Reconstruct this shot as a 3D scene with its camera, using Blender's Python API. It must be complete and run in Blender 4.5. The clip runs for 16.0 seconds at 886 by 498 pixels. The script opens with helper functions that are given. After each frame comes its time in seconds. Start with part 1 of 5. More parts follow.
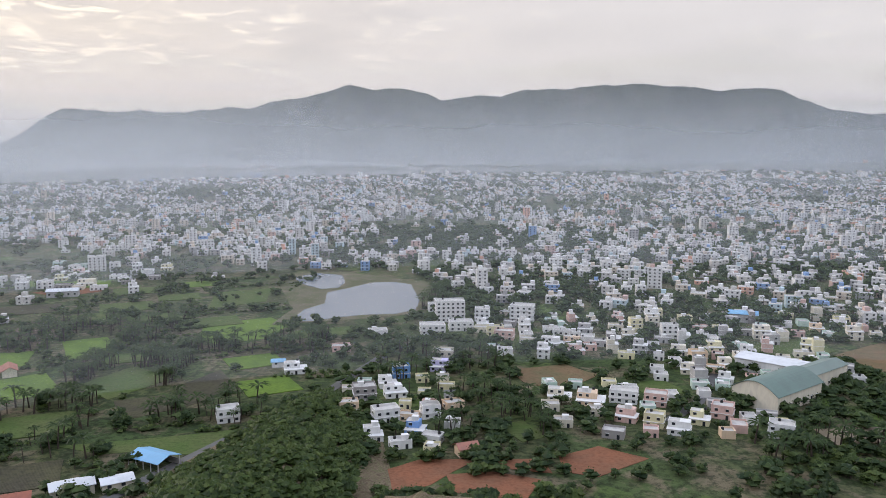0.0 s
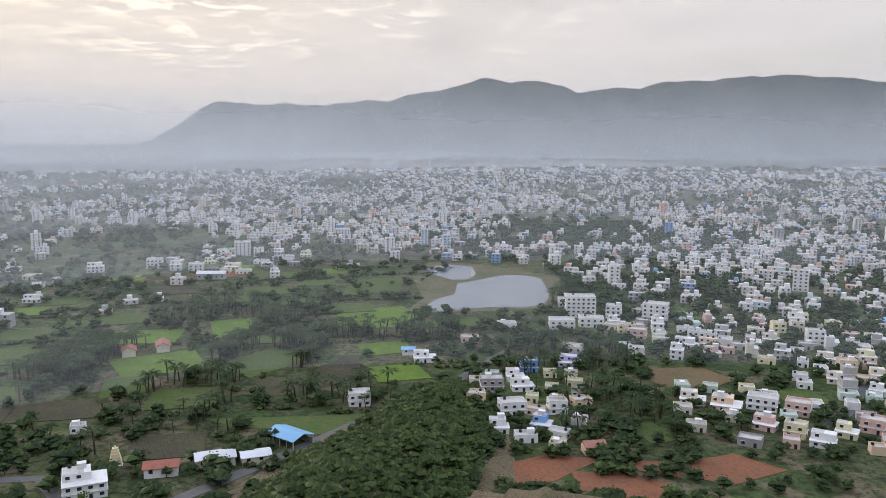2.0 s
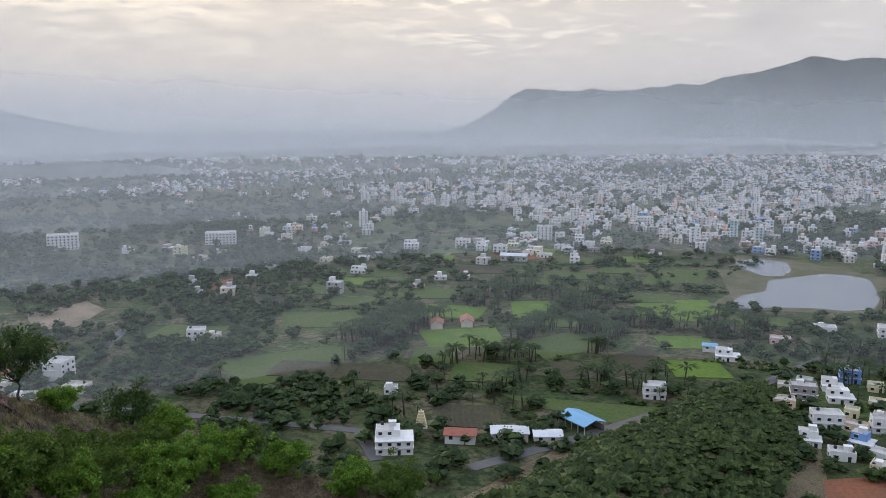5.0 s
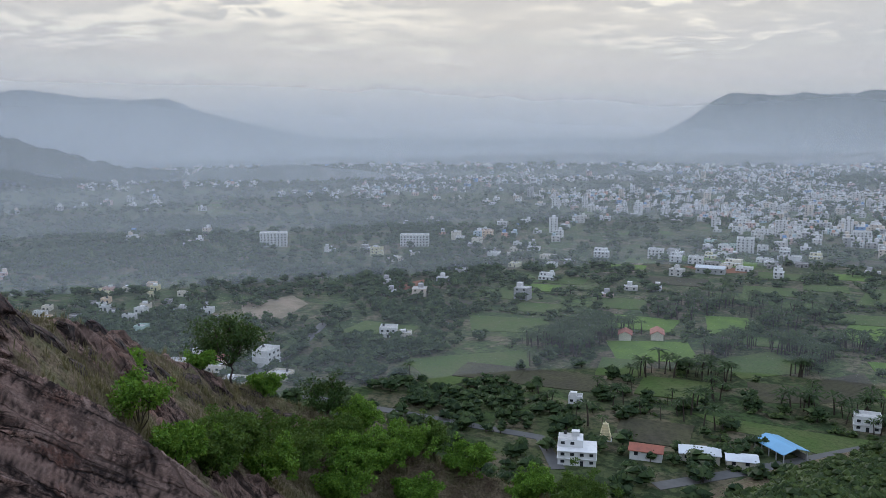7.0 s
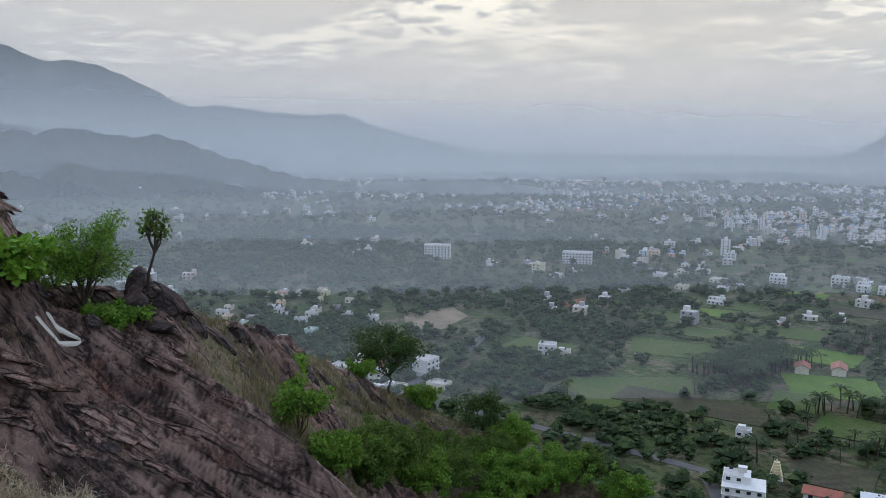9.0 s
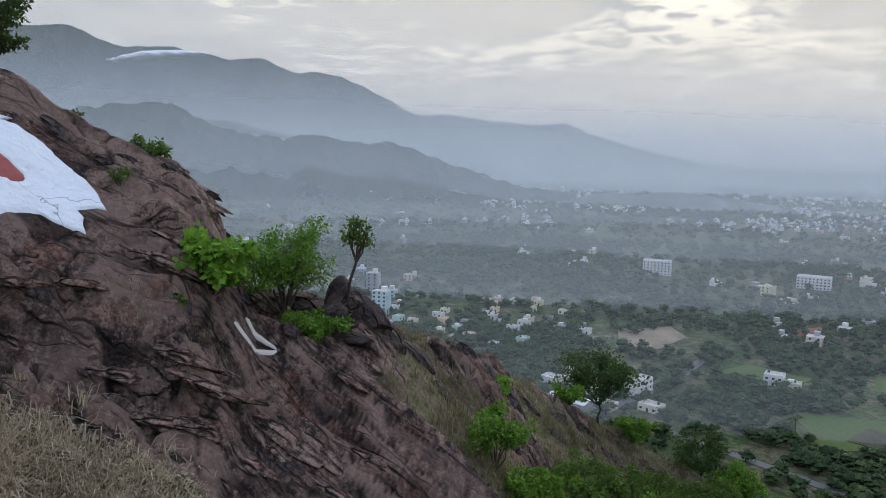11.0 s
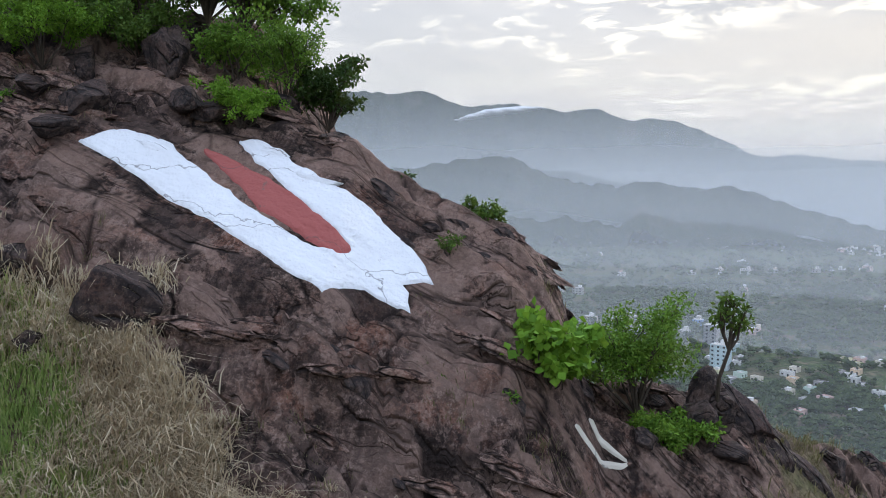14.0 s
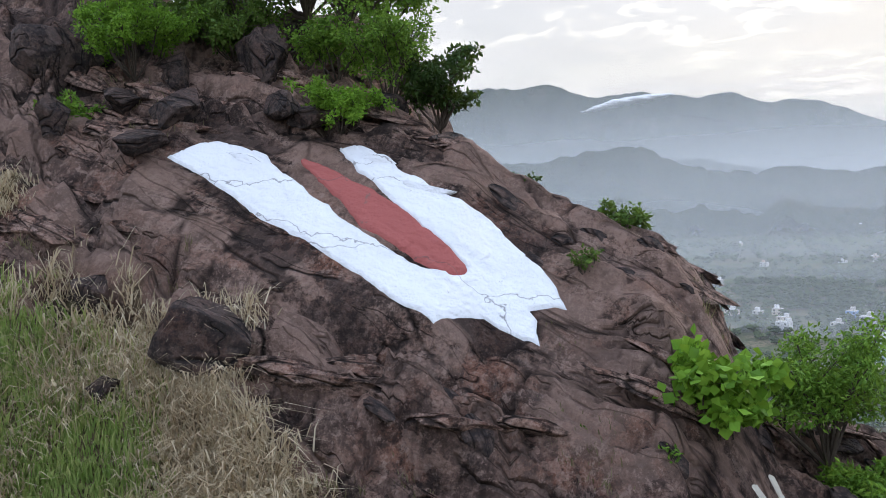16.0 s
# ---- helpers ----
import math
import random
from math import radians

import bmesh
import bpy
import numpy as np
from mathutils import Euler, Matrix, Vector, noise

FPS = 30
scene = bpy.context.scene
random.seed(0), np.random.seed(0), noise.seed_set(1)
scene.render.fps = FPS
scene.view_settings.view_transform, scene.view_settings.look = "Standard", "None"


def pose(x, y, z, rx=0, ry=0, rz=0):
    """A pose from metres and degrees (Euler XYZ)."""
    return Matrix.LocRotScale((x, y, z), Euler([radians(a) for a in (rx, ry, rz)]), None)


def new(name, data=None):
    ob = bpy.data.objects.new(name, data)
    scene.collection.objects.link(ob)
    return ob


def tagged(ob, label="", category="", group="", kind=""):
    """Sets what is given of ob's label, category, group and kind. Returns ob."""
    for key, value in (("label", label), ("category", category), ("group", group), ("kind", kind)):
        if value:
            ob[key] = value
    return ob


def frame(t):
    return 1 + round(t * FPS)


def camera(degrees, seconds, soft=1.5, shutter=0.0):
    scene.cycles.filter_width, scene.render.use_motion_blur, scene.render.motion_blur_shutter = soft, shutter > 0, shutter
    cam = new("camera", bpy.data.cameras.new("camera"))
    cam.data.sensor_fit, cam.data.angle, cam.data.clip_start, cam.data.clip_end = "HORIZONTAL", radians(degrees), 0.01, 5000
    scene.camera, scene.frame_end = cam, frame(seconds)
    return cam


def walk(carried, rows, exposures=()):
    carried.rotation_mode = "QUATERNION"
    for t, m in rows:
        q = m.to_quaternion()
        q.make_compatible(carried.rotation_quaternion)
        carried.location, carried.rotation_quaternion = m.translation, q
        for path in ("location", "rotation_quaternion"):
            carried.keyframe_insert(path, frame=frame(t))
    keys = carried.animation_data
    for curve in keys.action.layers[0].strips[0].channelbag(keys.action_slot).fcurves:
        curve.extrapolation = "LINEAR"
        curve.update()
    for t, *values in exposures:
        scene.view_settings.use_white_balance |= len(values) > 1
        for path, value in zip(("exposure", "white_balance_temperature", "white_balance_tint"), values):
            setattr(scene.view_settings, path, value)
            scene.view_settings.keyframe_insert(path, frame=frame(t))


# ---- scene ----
EYE_Z = 105.0
cam = camera(57.5, 16.0, 0.9)
# seconds, x, y, height over the first eye, yaw to the left, pitch up, roll
ROWS = [
    (0.0, 0.000, -0.000, 0.000, 0.01, -7.50, -0.00),
    (0.5, 0.000, -0.000, 0.000, 2.12, -7.56, -0.07),
    (1.0, 0.000, -0.000, 0.000, 4.47, -7.60, 0.01),
    (1.5, 0.000, -0.000, 0.000, 6.74, -7.63, 0.10),
    (2.0, 0.000, -0.000, 0.000, 9.36, -8.03, 0.31),
    (2.5, 0.000, -0.000, 0.000, 12.55, -8.28, 0.39),
    (3.0, 0.000, -0.000, 0.000, 15.90, -8.27, 0.34),
    (3.5, 0.000, -0.000, 0.000, 18.95, -8.29, 0.25),
    (4.0, 0.000, -0.000, 0.000, 22.17, -8.55, 0.11),
    (4.5, 0.000, 0.000, 0.000, 26.39, -8.90, 0.00),
    (5.0, 0.000, -0.000, 0.000, 30.66, -9.03, -0.17),
    (7.5, 0.000, -0.001, -0.001, 47.00, -8.37, -0.14),
    (8.0, -0.001, -0.001, -0.001, 49.80, -8.19, -0.00),
    (10.5, -1.968, 1.431, -0.037, 66.63, -6.84, 1.19),
    (11.0, -2.392, 1.530, -0.053, 71.11, -7.02, 1.48),
    (11.5, -2.830, 1.606, -0.057, 75.93, -6.83, 1.72),
    (12.0, -3.325, 1.643, -0.038, 80.51, -6.14, 1.62),
    (12.5, -3.923, 1.641, 0.013, 84.66, -5.35, 1.16),
    (13.0, -4.604, 1.657, 0.065, 88.48, -4.80, 0.80),
    (13.5, -5.303, 1.666, 0.114, 92.04, -4.23, 0.22),
    (14.0, -6.004, 1.638, 0.170, 94.51, -3.92, -0.21),
    (14.5, -6.800, 1.582, 0.237, 96.28, -4.02, -0.76),
    (15.0, -7.492, 1.509, 0.297, 98.53, -3.96, -1.37),
    (15.5, -7.975, 1.443, 0.340, 101.05, -3.92, -2.05),
    (16.0, -8.380, 1.401, 0.366, 103.68, -3.95, -2.57),
]
walk(cam, [(t, pose(x, y, EYE_Z + z, 90 + pitch, 0, yaw) @ pose(0, 0, 0, 0, 0, roll)) for t, x, y, z, yaw, pitch, roll in ROWS],
     [(0.0, 0.15, 6650, 12), (4.0, 0.05, 6550, 12), (7.5, -0.2, 5950, 7), (12.0, -0.04, 6000, 7), (16.0, 0.44, 6250, 8)])

# ---- shape of the hill ----


def lattice(ix, iy, seed):
    h = np.sin(ix * 127.1 + iy * 311.7 + seed * 74.7) * 43758.5453
    return h - np.floor(h)


def vnoise(x, y, seed=0.0):
    """Smooth value noise in -1..1 for arrays."""
    x, y = np.asarray(x, float), np.asarray(y, float)
    ix, iy = np.floor(x), np.floor(y)
    u, v = x - ix, y - iy
    u, v = u * u * (3 - 2 * u), v * v * (3 - 2 * v)
    low = lattice(ix, iy, seed) * (1 - u) + lattice(ix + 1, iy, seed) * u
    high = lattice(ix, iy + 1, seed) * (1 - u) + lattice(ix + 1, iy + 1, seed) * u
    return 2 * (low * (1 - v) + high * v) - 1


def fnoise(x, y, seed=0.0, octaves=4):
    total, amp = 0.0, 1.0
    for k in range(octaves):
        total = total + amp * vnoise(x * 2**k, y * 2**k, seed + 7.3 * k)
        amp *= 0.5
    return total


def smooth(lo, hi, v):
    s = np.clip((v - lo) / (hi - lo), 0, 1)
    return s * s * (3 - 2 * s)


# the painted slab and the brow behind it: distance west and height over the eye, by y
SLAB_Y = (-30, -12, -9, -7, -4.3, -2.7, -1.5, -0.9, -0.2, 0.6, 1.2, 1.8, 2.3, 2.7, 3.0, 3.3, 4.5, 5.7, 6.4, 7.1, 7.6, 12, 30)
SLAB_A = (22, 22.2, 22.4, 22.6, 23.2, 23.1, 23, 23, 23, 23, 23, 23, 22.9, 22.7, 22.0, 21.0, 20.3, 19, 18.1, 17.2, 16, 10, 2)
SLAB_Z = (8, 3.4, 2.7, 2.25, 2.0, 1.6, 1.2, 0.75, 0.4, 0.05, -0.25, -0.5, -0.95, -1.5, -2.5, -3.75, -4.35, -4.9, -5.45, -6.05, -6.85, -12, -32)
BROW_Y = (0, 3.0, 4.4, 5.4, 6.5, 8.3, 10.8, 13.2, 16.4, 19.5, 21.9, 24.2, 26.7, 28, 29, 32, 60)
BROW_A = (22, 22.4, 22.8, 23, 23.3, 24.3, 26.5, 29.2, 31, 32.8, 32, 30, 26.5, 22.8, 19.7, 10, -40)
BROW_Z = (-3.8, -3.6, -3.8, -4.0, -4.25, -5.45, -6.95, -8.3, -10.1, -12, -13.2, -14.6, -15.8, -16.5, -17, -18.5, -36)


def base(a, y):
    """Height over the eye of the smooth hillside, a metres west and y metres north of the start."""
    a, y = np.asarray(a, float), np.asarray(y, float)
    sa, sz = np.interp(y, SLAB_Y, SLAB_A), np.interp(y, SLAB_Y, SLAB_Z)
    ba, bz = np.interp(y, BROW_Y, BROW_A), np.interp(y, BROW_Y, BROW_Z)
    # the slab faces the walk; behind its crest the hill climbs on in the south and drops in the north
    back = np.maximum(a - sa, 0)
    climb = smooth(-1.0, -4.5, y)
    slab = sz - 0.88 * np.maximum(sa - a, 0) + 0.25 * np.exp(-((a - sa + 3.5) / 2.5) ** 2)
    slab = slab + climb * (0.55 * np.minimum(back, 4) - 0.35 * np.maximum(back - 5, 0)) - (1 - climb) * (0.9 * back + 0.05 * back**2)
    front = bz - 0.5 * np.maximum(ba - a, 0)
    far = np.maximum(a - ba, 0)
    brow = front - 0.35 * far - np.where(far > 3, 0.3 * (far - 3), 0)
    z = np.maximum(slab, np.where(y > -1, brow, -200))
    # the shelf on which the walk stands
    out = np.hypot(np.maximum(a, 0), np.maximum(y, 0) * 1.2)
    shelf = -1.75 - 0.56 * np.maximum(out - 0.6, 0) - 0.08 * np.minimum(y, 0)
    w = smooth(7.5, 13.5, a - 0.2 * np.minimum(y, 0))
    w = np.maximum(w, smooth(12, 22, y))
    return shelf * (1 - w) + z * w


def strike(a, y):
    """Grows across the layering of the rock, whose beds run down to the north."""
    return a + 0.16 * y + 1.05 * np.maximum(y - 2.3, 0)


def blocks(x, y, seed):
    """Tilted top of the broken block at a spot, and the distance to its joint."""
    x = x + 0.22 * fnoise(x * 1.3, y * 1.3, seed + 1.5, 3)
    y = y + 0.22 * fnoise(x * 1.3, y * 1.3, seed + 2.5, 3)
    ix, iy = np.floor(x), np.floor(y)
    near, second, tone = np.full(x.shape, 9.0), np.full(x.shape, 9.0), np.zeros(x.shape)
    for i in (-1, 0, 1):
        for j in (-1, 0, 1):
            cx, cy = ix + i, iy + j
            dx = x - cx - 0.15 - 0.7 * lattice(cx, cy, seed)
            dy = y - cy - 0.15 - 0.7 * lattice(cx, cy, seed + 3.1)
            d = np.hypot(dx, dy)
            top = lattice(cx, cy, seed + 5.7) - 0.5 + dx * (lattice(cx, cy, seed + 6.3) - 0.2) + dy * (lattice(cx, cy, seed + 8.9) - 0.5)
            tone = np.where(d < near, top, tone)
            second = np.where(d < near, near, np.minimum(second, d))
            near = np.minimum(near, d)
    return tone, second - near


BLOCKS = ((0.42, 0.20, 0.36, 83.0), (0.95, 0.42, 0.30, 87.0), (2.0, 1.0, 0.16, 93.0))


def block_tone(a, y):
    """0 to 1: how pale each block of the bed weathers; second, the shade painted in its joints."""
    a, y = np.asarray(a, float), np.asarray(y, float)
    s = strike(a, y)
    warp = s + 0.7 * fnoise(s * 0.3, y * 0.16, 3.0, 3)
    tone, dirt_or_shade = 0.5, 0.0
    for fs, fy, amp, seed in BLOCKS[1:]:
        top, gap = blocks(warp * fs, y * fy, seed)
        tone = tone + 0.5 * top
        dirt_or_shade = np.maximum(dirt_or_shade, smooth(0.11, 0.0, gap) * smooth(-0.5, 0.3, fnoise(a * 0.4, y * 0.4, seed, 2)))
    return np.clip(tone, 0, 1), dirt_or_shade


def relief(a, y):
    """Ledges, blocks and cracks of the bare rock, in metres."""
    s = strike(a, y)
    warp = s + 0.7 * fnoise(s * 0.3, y * 0.16, 3.0, 3)
    total = 0.0
    for fs, fy, amp, seed in BLOCKS:
        tone, gap = blocks(warp * fs, y * fy, seed)
        total = total + amp * tone - 0.45 * amp * smooth(0.14, 0.0, gap)
    for freq, amp, seed in ((0.45, 0.50, 9.0), (1.15, 0.28, 17.0), (2.6, 0.10, 23.0)):
        f = warp * freq + 0.6 * fnoise(y * 0.25 * freq**0.5, s * 0.2, seed + 2, 2)
        f = f - np.floor(f)
        mask = smooth(-0.45, 0.5, fnoise(s * 0.3 * freq**0.5, y * 0.22 * freq**0.5, seed, 3))
        total = total + amp * mask * (smooth(0, 0.12, f) - f)
    # cracks: long ones with the beds, shorter ones across them
    for fs, fy, amp, seed in ((0.9, 0.16, 0.30, 31.0), (2.2, 0.45, 0.15, 35.0), (0.3, 0.75, 0.24, 41.0), (0.9, 1.7, 0.10, 45.0)):
        v = np.abs(vnoise(s * fs + 0.3 * fnoise(s, y, seed + 1, 2), y * fy, seed))
        total = total - amp * smooth(0.10, 0.0, v) * smooth(-0.3, 0.3, fnoise(s * 0.25, y * 0.25, seed + 3, 2))
    total = total * (1 - 0.82 * smooth(1.5, 3.0, y) * smooth(9.5, 8.0, y))
    total = total + 0.16 * fnoise(s * 0.5, y * 0.35, 5.0, 3) + 0.10 * fnoise(s * 2.4, y * 1.2, 11.0, 4)
    return total


def in_mark(a, y):
    """1 on the smooth painted face, falling to 0 round it."""
    face = 1 - smooth(0.86, 1.06, np.sqrt(((y + 3.2) / 4.1) ** 2 + ((a - 21.1) / 1.7) ** 2))
    tip = np.exp(-(((a - 20.6) / 1.0) ** 4 + (y / 1.0) ** 4))
    return np.maximum(np.maximum(face, tip), np.exp(-(((a - 20.2) / 0.9) ** 4 + ((y - 3.3) / 1.1) ** 4)))


def in_grass(a, y):
    """1 on the turf below and beside the rock face."""
    edge = np.interp(y, (-30, -8.3, -6.5, -5.2, -4.2, -3.2, -2.2, -1.0, 1.2, 2.6, 4.0, 6.0), (19.4, 19.0, 19.1, 18.8, 18.2, 17.7, 17.2, 17.0, 16.9, 16.6, 14.5, 11))
    turf = smooth(0.55, -0.55, 0.75 * (a - edge) + 1.1 * fnoise(a * 0.55, y * 0.55, 51.0, 3))
    brow = smooth(7.0, 9.5, y) * smooth(-0.15, 0.35, fnoise(a * 0.25, y * 0.25, 61.0, 3) + smooth(16, 26, y))
    # turf and scree behind the rim of the lower slab
    rim = smooth(0.3, 1.1, a - np.interp(y, SLAB_Y, SLAB_A)) * smooth(4.8, 6.2, y) * smooth(-0.5, 0.1, fnoise(a * 0.5, y * 0.5, 66.0, 3))
    return np.maximum(np.maximum(turf, brow), rim)


def height(a, y):
    """World height of the hill, a metres west and y metres north of the start."""
    a, y = np.asarray(a, float), np.asarray(y, float)
    z = base(a, y)
    grass, mark = in_grass(a, y), in_mark(a, y)
    bare = (1 - 0.85 * grass) * (1 - 0.93 * mark) * smooth(8, 12, np.maximum(a, y + 4))
    # the crest keeps a straighter line than the face
    crest = np.exp(-(((a - np.interp(y, SLAB_Y, SLAB_A)) / 1.2) ** 2)) * smooth(-3.5, -1.8, y) * smooth(4.5, 3.2, y)
    z = z + bare * (relief(a, y) * (1 - 0.6 * crest) - 0.22 * crest) + grass * 0.12 * fnoise(a * 0.7, y * 0.7, 71.0, 3)
    r = np.hypot(a + 4, y + 4)
    z = np.where((y > 0) & (r > 47), np.minimum(z, -12.5 - 0.62 * (r - 47) + 2.5 * fnoise(a * 0.04, y * 0.04, 5.5, 3)), z)
    side = smooth(-60, -140, a) + smooth(70, 150, a)
    z = np.minimum(z, 12 - 100 * side)
    # a wooded spur that runs out into the plain
    mid = np.interp(y, (100, 240, 325), (62, 54, 45))
    wide = np.interp(y, (100, 240, 300, 330), (30, 25, 17, 6))
    spur = np.interp(y, (100, 160, 240, 300, 335), (40, 26, 11, 5, -1)) * np.exp(-(((a - mid) / wide) ** 2)) - 106
    return EYE_Z + np.maximum(np.maximum(z, spur), -106)


def on_hill(a, y, sink=0.0):
    return Vector((-a, y, float(height(a, y)) - sink))


# ---- sky and sun ----
SUN_AZ, SUN_EL = radians(52), radians(17)
to_sun = Vector((-math.sin(SUN_AZ) * math.cos(SUN_EL), math.cos(SUN_AZ) * math.cos(SUN_EL), math.sin(SUN_EL)))
sun = new("sun", bpy.data.lights.new("sun", "SUN"))
sun.data.energy, sun.data.angle, sun.data.color = 1.3, radians(14), (1.0, 0.9, 0.78)
sun.matrix_world = Matrix.Translation((0, 0, 400)) @ (-to_sun).to_track_quat("-Z", "Y").to_matrix().to_4x4()


class Nodes:
    """A short way to write node trees."""

    def __init__(self, tree):
        self.tree = tree
        tree.nodes.clear()

    def add(self, kind, ins=None, op=""):
        n = self.tree.nodes.new(kind)
        if op and kind == "ShaderNodeTexVoronoi":
            n.feature = op
        elif op and kind == "ShaderNodeAttribute":
            n.attribute_name = op
        elif op:
            n.operation = op
        for k, v in (ins or {}).items():
            if isinstance(v, bpy.types.NodeSocket):
                self.tree.links.new(v, n.inputs[k])
            else:
                n.inputs[k].default_value = v
        return n

    def math(self, op, a, b=0.0):
        return self.add("ShaderNodeMath", {0: a, 1: b}, op).outputs[0]

    def vec(self, op, a, b=(0, 0, 0), out=0):
        return self.add("ShaderNodeVectorMath", {0: a, 1: b}, op).outputs[out]

    def ramp(self, fac, *stops, constant=False):
        n = self.add("ShaderNodeValToRGB", {0: fac})
        e = n.color_ramp.elements
        n.color_ramp.interpolation = "CONSTANT" if constant else "LINEAR"
        while len(e) < len(stops):
            e.new(0.5)
        for el, (p, c) in zip(e, stops):
            el.position = p
            el.color = (*c, 1) if isinstance(c, tuple) else (c, c, c, 1)
        return n.outputs[0]

    def mix(self, fac, a, b, mode="MIX"):
        n = self.add("ShaderNodeMix")
        n.data_type, n.blend_type = "RGBA", mode
        for k, v in ((0, fac), (6, a), (7, b)):
            if isinstance(v, bpy.types.NodeSocket):
                self.tree.links.new(v, n.inputs[k])
            else:
                n.inputs[k].default_value = (*v, 1) if isinstance(v, tuple) and len(v) == 3 else v
        return n.outputs[2]

    def noise(self, vector, scale, detail=4.0, rough=0.55, distortion=0.0):
        return self.add("ShaderNodeTexNoise", {"Vector": vector, "Scale": scale, "Detail": detail, "Roughness": rough, "Distortion": distortion}).outputs[0]

    def coords(self, scale=(1, 1, 1), turn=(0, 0, 0), space="Object"):
        c = self.add("ShaderNodeTexCoord").outputs[space]
        return self.add("ShaderNodeMapping", {"Vector": c, "Scale": scale, "Rotation": turn}).outputs[0]


world = bpy.data.worlds.new("world")
scene.world = world
world.use_nodes = True
k = Nodes(world.node_tree)
way = k.vec("NORMALIZE", k.add("ShaderNodeTexCoord").outputs["Generated"])
sep = k.add("ShaderNodeSeparateXYZ", {0: way}).outputs
sky = k.add("ShaderNodeTexSky")
sky.sky_type, sky.sun_disc, sky.sun_elevation, sky.sun_rotation = "NISHITA", False, SUN_EL, -SUN_AZ
sky.air_density, sky.dust_density = 1.2, 3.0
blue = k.vec("MULTIPLY", sky.outputs[0], (0.10, 0.10, 0.10))
lift = k.math("MAXIMUM", k.math("ADD", sep[2], 0.10), 0.05)
plane = k.add("ShaderNodeCombineXYZ", {0: k.math("DIVIDE", sep[0], lift), 1: k.math("DIVIDE", sep[1], lift), 2: 0.0}).outputs[0]
near_sun = k.math("MAXIMUM", k.vec("DOT_PRODUCT", way, to_sun, 1), 0.0)
glow = k.math("POWER", near_sun, 9.0)
streaky = k.ramp(near_sun, (0.45, 0.22), (0.86, 1.0))
halo = k.math("POWER", near_sun, 2.5)
# a grey veil, warm towards the sun and low down, with ragged brighter breaks
veil = k.mix(k.ramp(sep[2], (0.0, 0.0), (0.22, 1.0)), (0.78, 0.735, 0.70), (0.67, 0.68, 0.72))
veil = k.mix(k.math("MULTIPLY", halo, 0.7), veil, (0.80, 0.70, 0.61))
low_blue = k.ramp(sep[2], (0.0, 1.0), (0.055, 0.0))
veil = k.mix(k.math("MULTIPLY", low_blue, 0.45), veil, (0.47, 0.50, 0.56))
broad = k.noise(plane, 0.75, 5.0, 0.6, 0.4)
veil = k.mix(k.ramp(broad, (0.35, 0.0), (0.62, 0.35)), veil, (0.68, 0.67, 0.69))
grey = k.noise(k.vec("ADD", plane, (7.0, 3.0, 0.0)), 0.9, 6.0, 0.62, 0.6)
veil = k.mix(k.math("MULTIPLY", k.ramp(grey, (0.48, 0.0), (0.66, 1.0)), k.math("MULTIPLY", streaky, k.ramp(sep[2], (0.05, 0.0), (0.11, 0.55)))), veil, (0.47, 0.47, 0.50))
torn = k.noise(plane, 5.0, 8.0, 0.66, 0.6)
torn = k.math("ADD", torn, k.math("MULTIPLY", k.math("SUBTRACT", glow, 0.35), 0.14))
gaps = k.math("MULTIPLY", k.ramp(torn, (0.51, 0.0), (0.66, 1.0)), k.ramp(broad, (0.46, 0.0), (0.62, 1.0)))
gaps = k.math("MULTIPLY", gaps, k.ramp(sep[2], (0.045, 0.0), (0.08, 1.0)))
bright = k.mix(glow, (0.86, 0.83, 0.80), (1.12, 1.0, 0.84))
veil = k.mix(gaps, veil, bright)
shreds = k.math("MULTIPLY", k.math("MULTIPLY", k.ramp(torn, (0.49, 0.0), (0.59, 1.0)), k.ramp(broad, (0.44, 0.05), (0.60, 1.0))), k.ramp(sep[2], (0.055, 0.0), (0.095, 0.92)))
shreds = k.math("MULTIPLY", shreds, streaky)
veil = k.mix(shreds, veil, k.mix(halo, (0.80, 0.79, 0.78), (1.5, 1.34, 1.10)))
clear = k.ramp(k.noise(k.vec("ADD", plane, (2.0, 9.0, 0.0)), 0.3, 3.0, 0.5), (0.5, 0.0), (0.7, 0.45))
veil = k.mix(k.math("MULTIPLY", clear, k.math("SUBTRACT", 1.0, halo)), veil, blue)
cream = k.math("MULTIPLY", k.math("POWER", near_sun, 5.0), k.ramp(sep[2], (0.02, 0.0), (0.06, 0.75), (0.13, 0.5), (0.21, 0.0)))
veil = k.mix(cream, veil, (0.98, 0.85, 0.69))
# the open sky overhead is brighter and bluer than the veil low down
veil = k.mix(k.ramp(sep[2], (0.24, 0.0), (0.55, 1.0)), veil, (1.0, 1.12, 1.40))
below = k.ramp(k.math("ADD", sep[2], 0.5), (0.47, 0.0), (0.5, 1.0))
veil = k.mix(below, (0.25, 0.27, 0.28), veil)
k.add("ShaderNodeOutputWorld", {0: k.add("ShaderNodeBackground", {0: veil, 1: 1.0}).outputs[0]})


# ---- materials ----
def material(name, build, displace=False):
    m = bpy.data.materials.new(name)
    m.use_nodes = True
    n = Nodes(m.node_tree)
    shader = build(n)
    n.add("ShaderNodeOutputMaterial", {0: shader})
    return m


